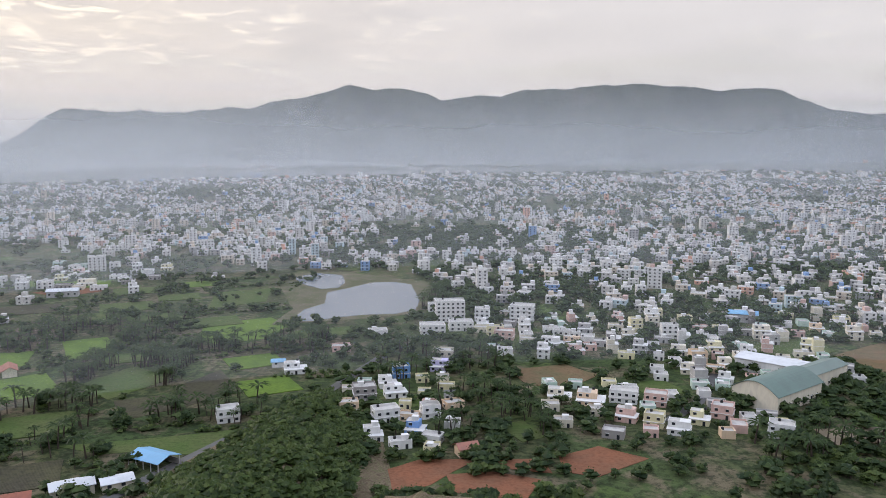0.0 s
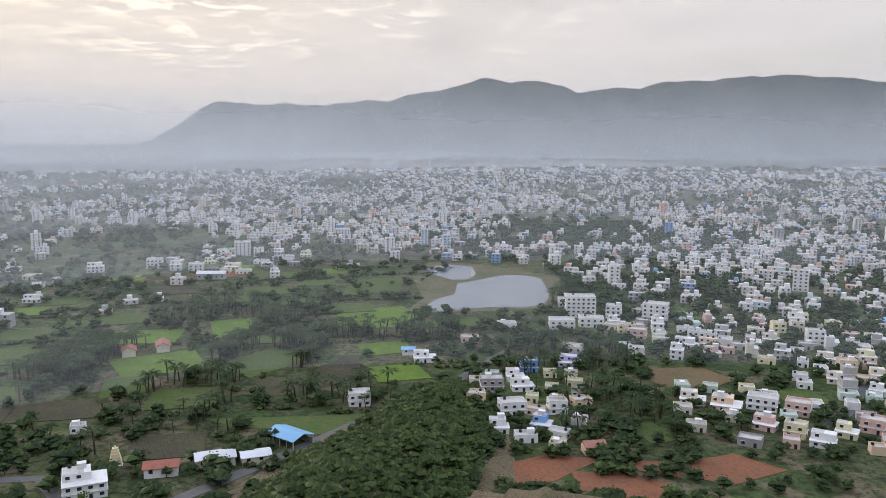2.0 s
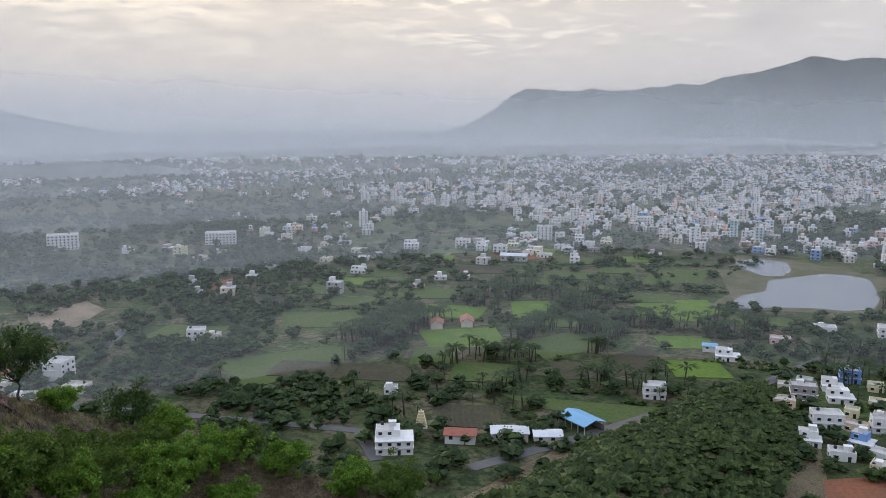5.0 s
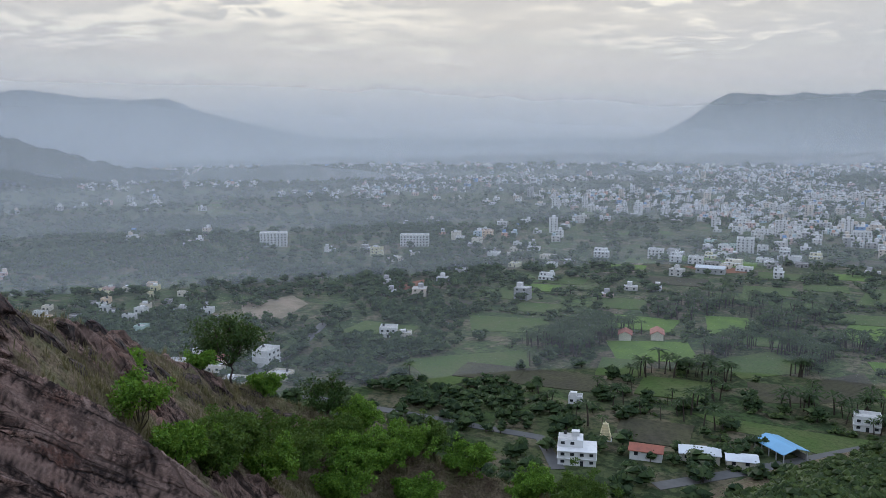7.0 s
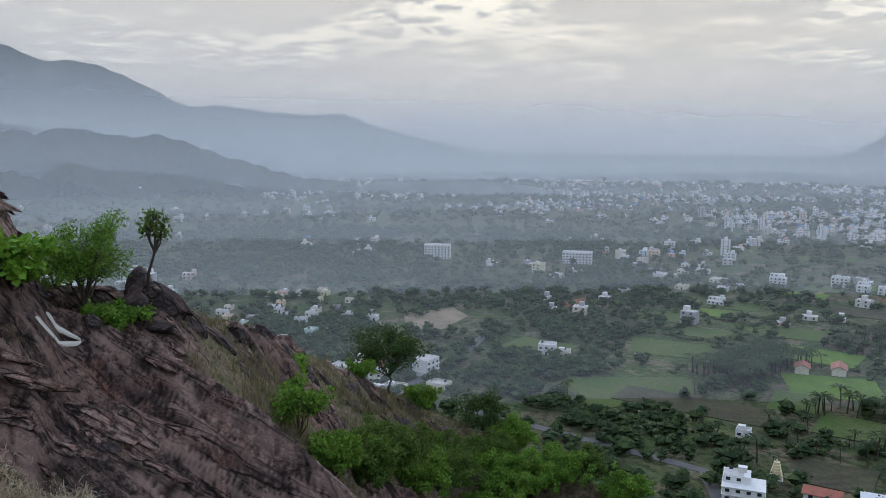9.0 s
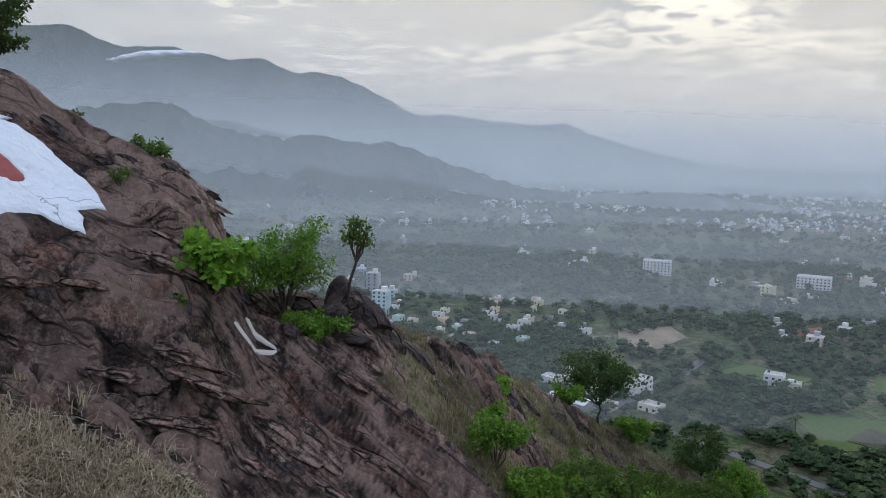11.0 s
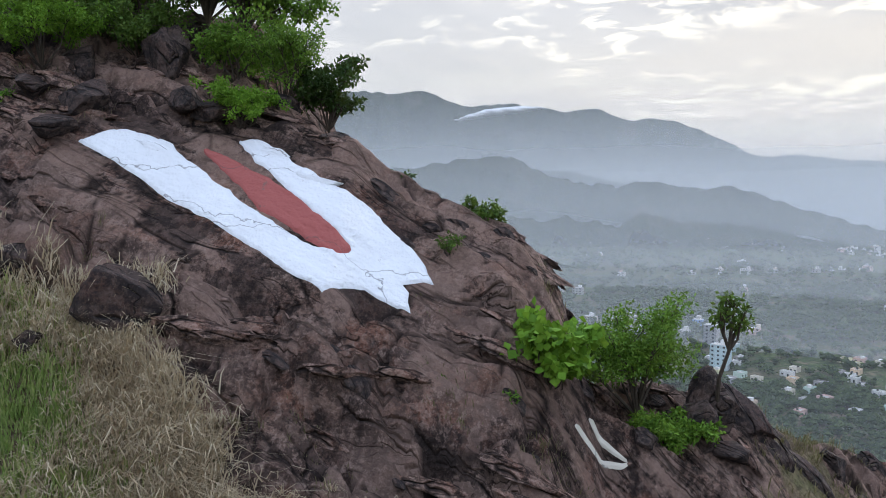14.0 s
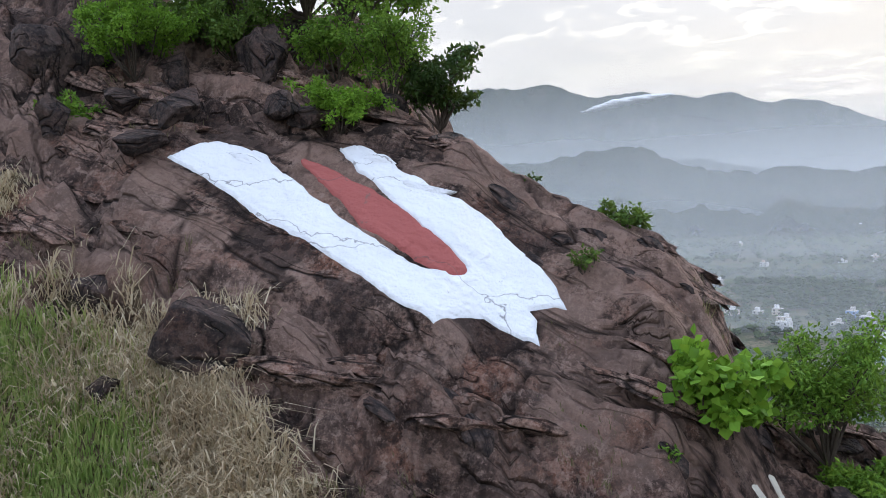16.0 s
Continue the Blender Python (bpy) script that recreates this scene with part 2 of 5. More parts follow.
def surface(n, colour, rough=0.85, bump=None, depth=0.05, metal=0.0, spec=0.3):
    ins = {"Base Color": colour if isinstance(colour, bpy.types.NodeSocket) else (*colour, 1), "Roughness": rough, "Metallic": metal, "Specular IOR Level": spec}
    if bump is not None:
        ins["Normal"] = n.add("ShaderNodeBump", {"Height": bump, "Distance": depth, "Strength": 1.0}).outputs[0]
    return n.add("ShaderNodeBsdfPrincipled", ins).outputs[0]


def painted(name, colour, rough=0.75, dirt_or_shade=0.25, scale=0.6):
    """Weathered wall paint: streaks and blotches over one colour, a little different on each thing."""
    def build(n):
        p = n.coords((1, 1, 0.35))
        spots = n.noise(p, scale, 5.0, 0.6)
        c = n.mix(n.ramp(spots, (0.45, 0.0), (0.75, dirt_or_shade * 1.6)), colour, tuple(v * 0.45 + 0.03 for v in colour))
        c = n.mix(n.math("MULTIPLY", n.add("ShaderNodeObjectInfo").outputs["Random"], 0.18), c, (0.5, 0.47, 0.43))
        return surface(n, c, rough, n.noise(p, 9.0, 3.0), 0.01)
    return material(name, build)


def plain_colour(name, colour, rough=0.7, metal=0.0, vary=0.3, scale=3.0):
    def build(n):
        p = n.coords()
        c = n.mix(n.ramp(n.noise(p, scale, 4.0), (0.35, 0.0), (0.7, vary)), colour, tuple(v * 0.5 for v in colour))
        return surface(n, c, rough, metal=metal)
    return material(name, build)


def leafy(name, *colours, rough=0.6, dark=0.55, thin_share=0.24):
    """Leaves: a colour for each leaf or clump, and light that comes through them."""
    def build(n):
        r = n.add("ShaderNodeNewGeometry").outputs["Random Per Island"]
        steps = [(i / max(1, len(colours) - 1), c) for i, c in enumerate(colours)]
        c = n.ramp(r, *steps)
        c = n.mix(n.ramp(n.noise(n.coords(), 0.5, 3.0), (0.4, 0.0), (0.65, 0.45)), c, tuple(v * dark for v in colours[0]))
        thin = n.add("ShaderNodeBsdfTranslucent", {0: n.mix(0.35 if dark < 0.8 else 0.1, c, (0.30, 0.36, 0.05))}).outputs[0]
        return n.add("ShaderNodeMixShader", {0: thin_share, 1: surface(n, c, rough, spec=0.15), 2: thin}).outputs[0]
    return material(name, build)


def rock_build(n, beds=False):
    p = n.coords()
    streak = n.coords((2.4, 0.45, 1.2), (0, radians(10), radians(-12)))
    if beds:
        xyz = n.add("ShaderNodeSeparateXYZ", {0: p}).outputs
        streak = n.add("ShaderNodeCombineXYZ", {0: n.math("MULTIPLY", n.add("ShaderNodeAttribute", op="strike").outputs["Fac"], 1.5), 1: n.math("MULTIPLY", xyz[1], 0.38), 2: n.math("MULTIPLY", xyz[2], 0.5)}).outputs[0]
    big = n.noise(p, 0.32, 6.0, 0.62, 0.5)
    c = n.ramp(big, (0.30, (0.17, 0.115, 0.095)), (0.46, (0.34, 0.225, 0.175)), (0.60, (0.48, 0.325, 0.255)), (0.75, (0.38, 0.285, 0.24)))
    fine = n.noise(streak, 1.5, 9.0, 0.72, 0.6)
    c = n.mix(n.ramp(fine, (0.48, 0.0), (0.62, 0.7)), c, (0.06, 0.05, 0.05))
    pale = n.noise(n.vec("ADD", streak, (5.0, 1.0, 2.0)), 2.3, 7.0, 0.65)
    c = n.mix(n.ramp(pale, (0.53, 0.0), (0.62, 0.75)), c, (0.52, 0.40, 0.34))
    rust = n.noise(n.vec("ADD", p, (11.0, 4.0, 0.0)), 0.55, 6.0, 0.65)
    c = n.mix(n.ramp(rust, (0.50, 0.0), (0.64, 0.75)), c, (0.36, 0.16, 0.10))
    mottle = n.noise(p, 1.9, 9.0, 0.75)
    c = n.mix(n.ramp(mottle, (0.44, 0.8), (0.53, 0.0)), c, (0.05, 0.040, 0.036))
    fleck = n.noise(n.vec("ADD", p, n.vec("MULTIPLY", streak, (0.5, 0.5, 0.5))), 4.2, 10.0, 0.80)
    c = n.mix(n.ramp(fleck, (0.40, 0.85), (0.49, 0.0)), c, (0.035, 0.029, 0.027))
    c = n.mix(n.ramp(fleck, (0.53, 0.0), (0.60, 0.75)), c, (0.58, 0.44, 0.37))
    grain = n.noise(p, 15.0, 7.0, 0.75)
    c = n.mix(n.ramp(grain, (0.38, 0.8), (0.47, 0.0)), c, (0.05, 0.036, 0.032))
    c = n.mix(n.ramp(grain, (0.54, 0.0), (0.63, 0.6)), c, (0.60, 0.44, 0.36))
    # small broken facets, each weathered a little differently
    shard = n.add("ShaderNodeTexVoronoi", {"Vector": n.vec("ADD", n.vec("MULTIPLY", streak, (1.0, 1.4, 1.2)), n.vec("MULTIPLY", n.add("ShaderNodeTexNoise", {"Vector": p, "Scale": 2.6, "Detail": 5.0}).outputs[1], (0.9, 0.9, 0.9))), "Scale": 2.6})
    facet = n.add("ShaderNodeSeparateColor", {0: shard.outputs["Color"]}).outputs[0]
    c = n.mix(n.ramp(facet, (0.0, 0.5), (0.4, 0.0)), c, (0.06, 0.047, 0.043))
    c = n.mix(n.ramp(facet, (0.6, 0.0), (1.0, 0.45)), c, (0.56, 0.41, 0.34))
    lichen = n.noise(p, 7.0, 6.0, 0.7)
    c = n.mix(n.ramp(lichen, (0.60, 0.0), (0.72, 0.4)), c, (0.30, 0.27, 0.25))
    # cracks drawn dark in the colour, for the shade inside them
    crack = n.add("ShaderNodeTexVoronoi", {"Vector": n.vec("ADD", streak, n.vec("MULTIPLY", n.add("ShaderNodeTexNoise", {"Vector": p, "Scale": 1.2, "Detail": 4.0}).outputs[1], (0.5, 0.5, 0.5))), "Scale": 0.75}, op="DISTANCE_TO_EDGE").outputs[0]
    line = n.math("MULTIPLY", n.ramp(crack, (0.0, 1.0), (0.03, 0.0)), n.ramp(n.noise(p, 0.8, 4.0), (0.46, 0.0), (0.56, 1.0)))
    c = n.mix(n.math("MULTIPLY", line, 0.75), c, (0.018, 0.015, 0.015))
    # open joints along the beds, their shade painted as dark lines
    for size, width, move in ((0.6, 0.006, 3.0), (1.5, 0.008, 8.0)):
        v = n.noise(n.vec("MULTIPLY", n.vec("ADD", streak, (move, move, 0.0)), (1.3, 0.45, 0.45)), size, 3.0, 0.5, 0.1)
        v = n.math("ABSOLUTE", n.math("SUBTRACT", v, 0.5))
        line = n.math("MAXIMUM", line, n.ramp(v, (0.0, 1.0), (width, 0.0)))
    c = n.mix(n.math("MULTIPLY", line, 0.8), c, (0.016, 0.013, 0.012))
    if beds:
        tone = n.add("ShaderNodeAttribute", op="tone").outputs["Fac"]
        c = n.mix(n.ramp(tone, (0.2, 0.65), (0.42, 0.0)), c, (0.055, 0.043, 0.040))
        c = n.mix(n.ramp(tone, (0.5, 0.0), (0.8, 0.55)), c, (0.52, 0.37, 0.30))
        # shade between the blocks, put into the rock colour
        dirt_or_shade = n.math("MULTIPLY", n.add("ShaderNodeAttribute", op="joint").outputs["Fac"], 0.92)
        c = n.mix(dirt_or_shade, c, (0.022, 0.017, 0.015))
    blocky = n.add("ShaderNodeTexVoronoi", {"Vector": n.vec("ADD", streak, n.vec("MULTIPLY", n.add("ShaderNodeTexNoise", {"Vector": p, "Scale": 2.0, "Detail": 3.0}).outputs[1], (0.7, 0.7, 0.7))), "Scale": 1.6}).outputs["Distance"]
    h = n.math("ADD", n.math("MULTIPLY", fine, 0.5), n.math("MULTIPLY", n.noise(p, 4.0, 9.0, 0.72), 0.7))
    h = n.math("ADD", h, n.math("MULTIPLY", blocky, 0.5))
    h = n.math("ADD", h, n.math("MULTIPLY", facet, 0.16))
    h = n.math("ADD", h, n.math("MULTIPLY", n.noise(p, 11.0, 8.0, 0.75), 0.32))
    h = n.math("SUBTRACT", h, n.math("MULTIPLY", line, 0.8))
    return n.vec("MULTIPLY", c, (0.88, 0.83, 0.83)), h


def soil_build(n):
    p = n.coords()
    c = n.ramp(n.noise(p, 0.9, 6.0, 0.6), (0.35, (0.16, 0.115, 0.075)), (0.5, (0.30, 0.235, 0.15)), (0.65, (0.19, 0.19, 0.085)))
    return n.mix(n.ramp(n.noise(p, 9.0, 5.0), (0.45, 0.0), (0.65, 0.6)), c, (0.055, 0.045, 0.03))


def hill_surface(n):
    rock, h = rock_build(n, True)
    mask = n.add("ShaderNodeAttribute", op="turf").outputs["Fac"]
    broken = n.math("ADD", mask, n.math("MULTIPLY", n.math("SUBTRACT", n.noise(n.coords(), 2.5, 5.0), 0.5), 0.9))
    f = n.ramp(broken, (0.42, 0.0), (0.62, 1.0))
    return surface(n, n.mix(f, rock, soil_build(n)), 0.85, h, 0.4, spec=0.12)


def boulder_surface(n):
    rock, h = rock_build(n)
    return surface(n, n.mix(0.72, rock, (0.026, 0.024, 0.026)), 0.8, h, 0.15, spec=0.2)


M_HILL = material("weathered_granite_and_turf", hill_surface)
M_BOULDER = material("dark_granite", boulder_surface)


def ledge_surface(n):
    rock, h = rock_build(n)
    return surface(n, rock, 0.85, h, 0.2, spec=0.12)


M_LEDGE = material("brown_granite", ledge_surface)


def chalk(name, colour, worn):
    def build(n):
        p = n.coords()
        chips = n.noise(p, 2.6, 8.0, 0.68, 0.5)
        c = n.mix(n.ramp(n.noise(p, 0.9, 4.0), (0.4, 0.0), (0.7, 0.25)), colour, tuple(v * 0.8 for v in colour))
        c = n.mix(n.ramp(chips, (0.64, 0.0), (0.70, worn)), c, (0.16, 0.12, 0.105))
        line = n.add("ShaderNodeTexVoronoi", {"Vector": n.vec("ADD", n.coords((2.2, 0.5, 1.0)), n.vec("MULTIPLY", n.add("ShaderNodeTexNoise", {"Vector": p, "Scale": 1.5, "Detail": 4.0}).outputs[1], (1.2, 1.2, 1.2))), "Scale": 0.38}, op="DISTANCE_TO_EDGE").outputs[0]
        c = n.mix(n.ramp(line, (0.0, 0.7), (0.008, 0.0)), c, (0.10, 0.09, 0.085))
        return surface(n, c, 0.9, n.math("ADD", chips, n.noise(p, 8.0, 6.0)), 0.06)
    return material(name, build)


M_WHITEWASH = chalk("whitewash_on_rock", (0.80, 0.82, 0.86), 0.8)
M_REDWASH = chalk("red_paint_on_rock", (0.36, 0.105, 0.095), 0.75)
M_LIMEWASH = chalk("limewash_strokes", (0.62, 0.58, 0.50), 0.5)

M_LEAF_BRIGHT = leafy("fresh_green_leaves", (0.06, 0.13, 0.018), (0.13, 0.26, 0.03), (0.22, 0.36, 0.05))
M_LEAF_LIME = leafy("lime_green_leaves", (0.075, 0.17, 0.015), (0.17, 0.33, 0.03), (0.24, 0.42, 0.05))
M_LEAF_DARK = leafy("dark_green_leaves", (0.018, 0.042, 0.012), (0.035, 0.075, 0.02), (0.06, 0.11, 0.03))
M_LEAF_MID = leafy("olive_green_leaves", (0.038, 0.08, 0.015), (0.08, 0.15, 0.025), (0.13, 0.20, 0.04))
M_TREE_FAR = leafy("treetops", (0.022, 0.042, 0.018), (0.045, 0.075, 0.028), (0.085, 0.122, 0.04))
M_TREE_HILL = leafy("scrub_on_spur", (0.026, 0.045, 0.016), (0.06, 0.095, 0.026), (0.105, 0.14, 0.04))
M_PALM = leafy("palm_fronds", (0.02, 0.038, 0.014), (0.04, 0.07, 0.022), (0.06, 0.09, 0.03))
M_DRY = leafy("dry_grass_blades", (0.46, 0.36, 0.24), (0.64, 0.53, 0.38), (0.74, 0.66, 0.50), dark=0.9, thin_share=0.45)
M_STRAW = leafy("brown_grass_blades", (0.12, 0.095, 0.055), (0.20, 0.165, 0.095), (0.27, 0.23, 0.14), dark=0.7)
M_GRASS = leafy("green_grass_blades", (0.20, 0.30, 0.08), (0.38, 0.46, 0.15), (0.58, 0.57, 0.27), dark=0.9, thin_share=0.45)
M_BARK = plain_colour("bark", (0.075, 0.058, 0.045), 0.9, 0.0, 0.6, 14.0)
M_TWIG = plain_colour("grey_twigs", (0.20, 0.17, 0.14), 0.9, 0.0, 0.5, 14.0)


def ground_build(n):
    p = n.coords()
    cells = n.add("ShaderNodeTexVoronoi", {"Vector": n.vec("ADD", n.coords((1.0, 0.7, 1.0), (0, 0, radians(24))), n.vec("MULTIPLY", n.add("ShaderNodeTexNoise", {"Vector": p, "Scale": 0.02, "Detail": 2.0}).outputs[1], (14.0, 14.0, 0.0))), "Scale": 0.028})
    cells.distance = "CHEBYCHEV"
    pick = n.add("ShaderNodeSeparateColor", {0: cells.outputs["Color"]}).outputs[0]
    c = n.ramp(pick, (0.0, (0.055, 0.085, 0.030)), (0.25, (0.080, 0.115, 0.036)), (0.5, (0.095, 0.10, 0.048)), (0.7, (0.065, 0.10, 0.034)), (0.85, (0.12, 0.095, 0.062)), (1.0, (0.10, 0.16, 0.038)))
    rough = n.noise(p, 0.06, 7.0, 0.65)
    c = n.mix(n.ramp(rough, (0.5, 0.0), (0.66, 0.6)), c, (0.034, 0.046, 0.022))
    c = n.mix(n.ramp(n.noise(p, 0.9, 5.0, 0.6), (0.5, 0.0), (0.7, 0.5)), c, (0.05, 0.06, 0.03))
    c = n.mix(n.math("MULTIPLY", n.ramp(n.noise(p, 0.16, 5.0, 0.6), (0.49, 0.0), (0.55, 0.85)), n.ramp(n.noise(p, 0.012, 3.0), (0.42, 0.15), (0.58, 1.0))), c, (0.026, 0.042, 0.018))
    # worn earth, paths and dry grass between the plots
    worn = n.noise(n.vec("ADD", p, (40.0, 9.0, 0.0)), 0.05, 7.0, 0.68, 0.4)
    c = n.mix(n.ramp(worn, (0.50, 0.0), (0.60, 0.8)), c, (0.17, 0.135, 0.09))
    tufts = n.noise(p, 0.35, 6.0, 0.7)
    c = n.mix(n.ramp(tufts, (0.42, 0.7), (0.52, 0.0)), c, (0.022, 0.030, 0.014))
    return surface(n, c, 0.95, n.noise(p, 0.5, 5.0), 0.4, spec=0.1)


def crop(name, first, second, rows=0.0):
    def build(n):
        p = n.coords()
        f = n.ramp(n.noise(p, 0.07, 6.0, 0.65), (0.38, 0.0), (0.62, 1.0))
        c = n.mix(f, first, second)
        c = n.mix(n.ramp(n.noise(p, 0.7, 5.0), (0.45, 0.0), (0.7, 0.55)), c, tuple(v * 0.5 for v in first))
        h = n.noise(p, 1.2, 4.0)
        if rows:
            h = n.add("ShaderNodeTexWave", {"Vector": n.coords((1, 1, 1), (0, 0, rows)), "Scale": 0.35, "Distortion": 1.0}).outputs[1]
        return surface(n, c, 0.95, h, 0.25, spec=0.1)
    return material(name, build)


M_GROUND = material("farmland_and_scrub", ground_build)
M_CROP = crop("bright_crop", (0.13, 0.20, 0.035), (0.10, 0.16, 0.035))
M_CROP2 = crop("grazed_green", (0.075, 0.115, 0.032), (0.10, 0.12, 0.045))
M_FALLOW = crop("fallow", (0.075, 0.068, 0.048), (0.095, 0.092, 0.052), 0.6)
M_RED = crop("red_soil", (0.25, 0.105, 0.058), (0.20, 0.10, 0.06))
M_SAND = crop("sandy_soil", (0.30, 0.235, 0.17), (0.20, 0.17, 0.115))
M_BROWN = crop("dry_brown_soil", (0.19, 0.125, 0.072), (0.13, 0.115, 0.06))
M_ROAD = plain_colour("worn_asphalt", (0.13, 0.125, 0.12), 0.9, 0.0, 0.4, 0.4)
M_MUD = crop("mud_bank", (0.16, 0.14, 0.095), (0.10, 0.11, 0.05))
M_HILLS = material("forested_hills", lambda n: surface(n, n.ramp(n.noise(n.coords(), 0.004, 8.0, 0.65), (0.35, (0.030, 0.042, 0.026)), (0.55, (0.055, 0.07, 0.04)), (0.72, (0.11, 0.10, 0.075))), 0.95, n.noise(n.coords(), 0.012, 8.0, 0.7), 60.0, spec=0.0))


def water_build(n):
    p = n.coords((1.0, 0.3, 1.0))
    return surface(n, (0.15, 0.175, 0.20), n.ramp(n.noise(p, 0.03, 4.0), (0.4, 0.16), (0.7, 0.26)), spec=0.3)


M_WATER = material("still_water", water_build)

M_WALLS = [painted("white_wall", (0.74, 0.73, 0.71)), painted("cream_wall", (0.70, 0.64, 0.52)), painted("pink_wall", (0.66, 0.44, 0.38)),
           painted("grey_wall", (0.42, 0.41, 0.40)), painted("blue_wall", (0.16, 0.33, 0.66)), painted("yellow_wall", (0.72, 0.66, 0.40)),
           painted("mint_wall", (0.52, 0.66, 0.58)), painted("peach_wall", (0.72, 0.53, 0.36)), painted("lilac_wall", (0.52, 0.48, 0.66)), painted("bare_concrete", (0.30, 0.28, 0.27))]
M_ROOFTOP = painted("weathered_roof_screed", (0.50, 0.48, 0.45), 0.9, 0.5)
M_WINDOW = plain_colour("dark_glazing", (0.035, 0.038, 0.042), 0.25, 0.0, 0.3)
M_TANK = plain_colour("black_plastic", (0.03, 0.03, 0.03), 0.5)
M_TILE = painted("red_roof_tiles", (0.36, 0.13, 0.085), 0.85, 0.5)
M_BLUE_SHEET = painted("blue_roof_sheet", (0.17, 0.40, 0.62), 0.45, 0.2, 0.25)
M_GREEN_SHEET = painted("green_roof_sheet", (0.095, 0.165, 0.135), 0.5, 0.4, 0.2)
M_WHITE_SHEET = painted("pale_roof_sheet", (0.66, 0.68, 0.70), 0.5, 0.3, 0.25)
M_GOLD = painted("cream_temple_plaster", (0.72, 0.62, 0.38), 0.8, 0.5)


def town_wall(n):
    r = n.add("ShaderNodeNewGeometry").outputs["Random Per Island"]
    c = n.ramp(r, (0.0, (0.74, 0.72, 0.70)), (0.34, (0.62, 0.59, 0.55)), (0.52, (0.78, 0.77, 0.76)), (0.68, (0.66, 0.56, 0.45)), (0.76, (0.62, 0.42, 0.36)), (0.82, (0.40, 0.39, 0.38)), (0.91, (0.50, 0.62, 0.66)), (0.95, (0.66, 0.36, 0.25)), (0.975, (0.22, 0.36, 0.60)), constant=True)
    c = n.mix(n.ramp(n.noise(n.coords(), 0.25, 5.0), (0.45, 0.0), (0.7, 0.5)), c, (0.33, 0.31, 0.29))
    return surface(n, c, 0.85)


M_TOWN = material("town_walls", town_wall)


def haze_shell_material(name, density, depth):
    """A translucent shell added to pale the distance like haze, densest near the ground."""
    def build(n):
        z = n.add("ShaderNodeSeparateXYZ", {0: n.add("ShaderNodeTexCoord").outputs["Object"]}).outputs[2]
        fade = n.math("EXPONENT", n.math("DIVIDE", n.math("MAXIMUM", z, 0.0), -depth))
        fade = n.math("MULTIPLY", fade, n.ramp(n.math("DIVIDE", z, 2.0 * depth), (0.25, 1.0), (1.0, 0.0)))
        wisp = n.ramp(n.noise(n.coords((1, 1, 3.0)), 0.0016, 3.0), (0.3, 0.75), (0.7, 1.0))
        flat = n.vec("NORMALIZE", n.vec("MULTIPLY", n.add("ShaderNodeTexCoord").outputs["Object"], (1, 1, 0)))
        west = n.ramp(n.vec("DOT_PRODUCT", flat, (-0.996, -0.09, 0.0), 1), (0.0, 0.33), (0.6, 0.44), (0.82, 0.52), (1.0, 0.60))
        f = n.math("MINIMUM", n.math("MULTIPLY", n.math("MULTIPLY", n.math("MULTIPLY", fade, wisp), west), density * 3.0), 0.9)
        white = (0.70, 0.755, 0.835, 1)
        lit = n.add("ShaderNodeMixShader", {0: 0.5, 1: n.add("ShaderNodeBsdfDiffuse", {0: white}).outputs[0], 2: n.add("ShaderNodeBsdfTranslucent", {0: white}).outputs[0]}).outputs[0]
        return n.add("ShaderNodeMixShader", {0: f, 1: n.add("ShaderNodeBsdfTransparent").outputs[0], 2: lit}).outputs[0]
    return material(name, build)



# ---- building helpers ----
def mesh_of(name, verts, faces, mats, index=None, soft=False):
    me = bpy.data.meshes.new(name)
    me.from_pydata(np.asarray(verts, float).reshape(-1, 3).tolist(), [], faces if isinstance(faces, list) else faces.tolist())
    for m in mats if isinstance(mats, (list, tuple)) else [mats]:
        me.materials.append(m)
    if index is not None:
        me.polygons.foreach_set("material_index", np.asarray(index, np.int32))
    if soft:
        me.polygons.foreach_set("use_smooth", np.ones(len(me.polygons), bool))
    me.update()
    return me


def part(name, data, parent, at=None, label=""):
    """Links a mesh as one part under a thing or part."""
    ob = new(name, data)
    ob.parent = parent
    if at is not None:
        ob.matrix_basis = at
    return tagged(ob, label)


def empty(name, at):
    ob = new(name)
    ob.matrix_basis = at
    return ob


BOX_F = np.array([[0, 3, 2, 1], [4, 5, 6, 7], [0, 1, 5, 4], [1, 2, 6, 5], [2, 3, 7, 6], [3, 0, 4, 7]])


def box(x0, y0, z0, x1, y1, z1):
    return np.array([[x0, y0, z0], [x1, y0, z0], [x1, y1, z0], [x0, y1, z0], [x0, y0, z1], [x1, y0, z1], [x1, y1, z1], [x0, y1, z1]], float)


def boxes_mesh(name, boxes, mats, index=None):
    v = np.concatenate([box(*b) for b in boxes])
    f = np.concatenate([BOX_F + 8 * i for i in range(len(boxes))])
    return mesh_of(name, v, f, mats, None if index is None else np.repeat(index, 6))


class Heap:
    """Many small pieces gathered into one mesh."""

    def __init__(self):
        self.v, self.f, self.m, self.n = [], [], [], 0

    def put(self, verts, faces, mat=0):
        verts = np.asarray(verts, float).reshape(-1, 3)
        self.v.append(verts)
        faces = np.asarray(faces) + self.n
        self.f.extend(faces.tolist())
        self.m.extend([mat] * len(faces))
        self.n += len(verts)

    def mesh(self, name, mats, soft=False):
        return mesh_of(name, np.concatenate(self.v), self.f, mats, self.m, soft)


def grid_faces(rows, cols, wrap=False):
    i, j = np.meshgrid(np.arange(rows - 1), np.arange(cols if wrap else cols - 1), indexing="ij")
    j2 = (j + 1) % cols
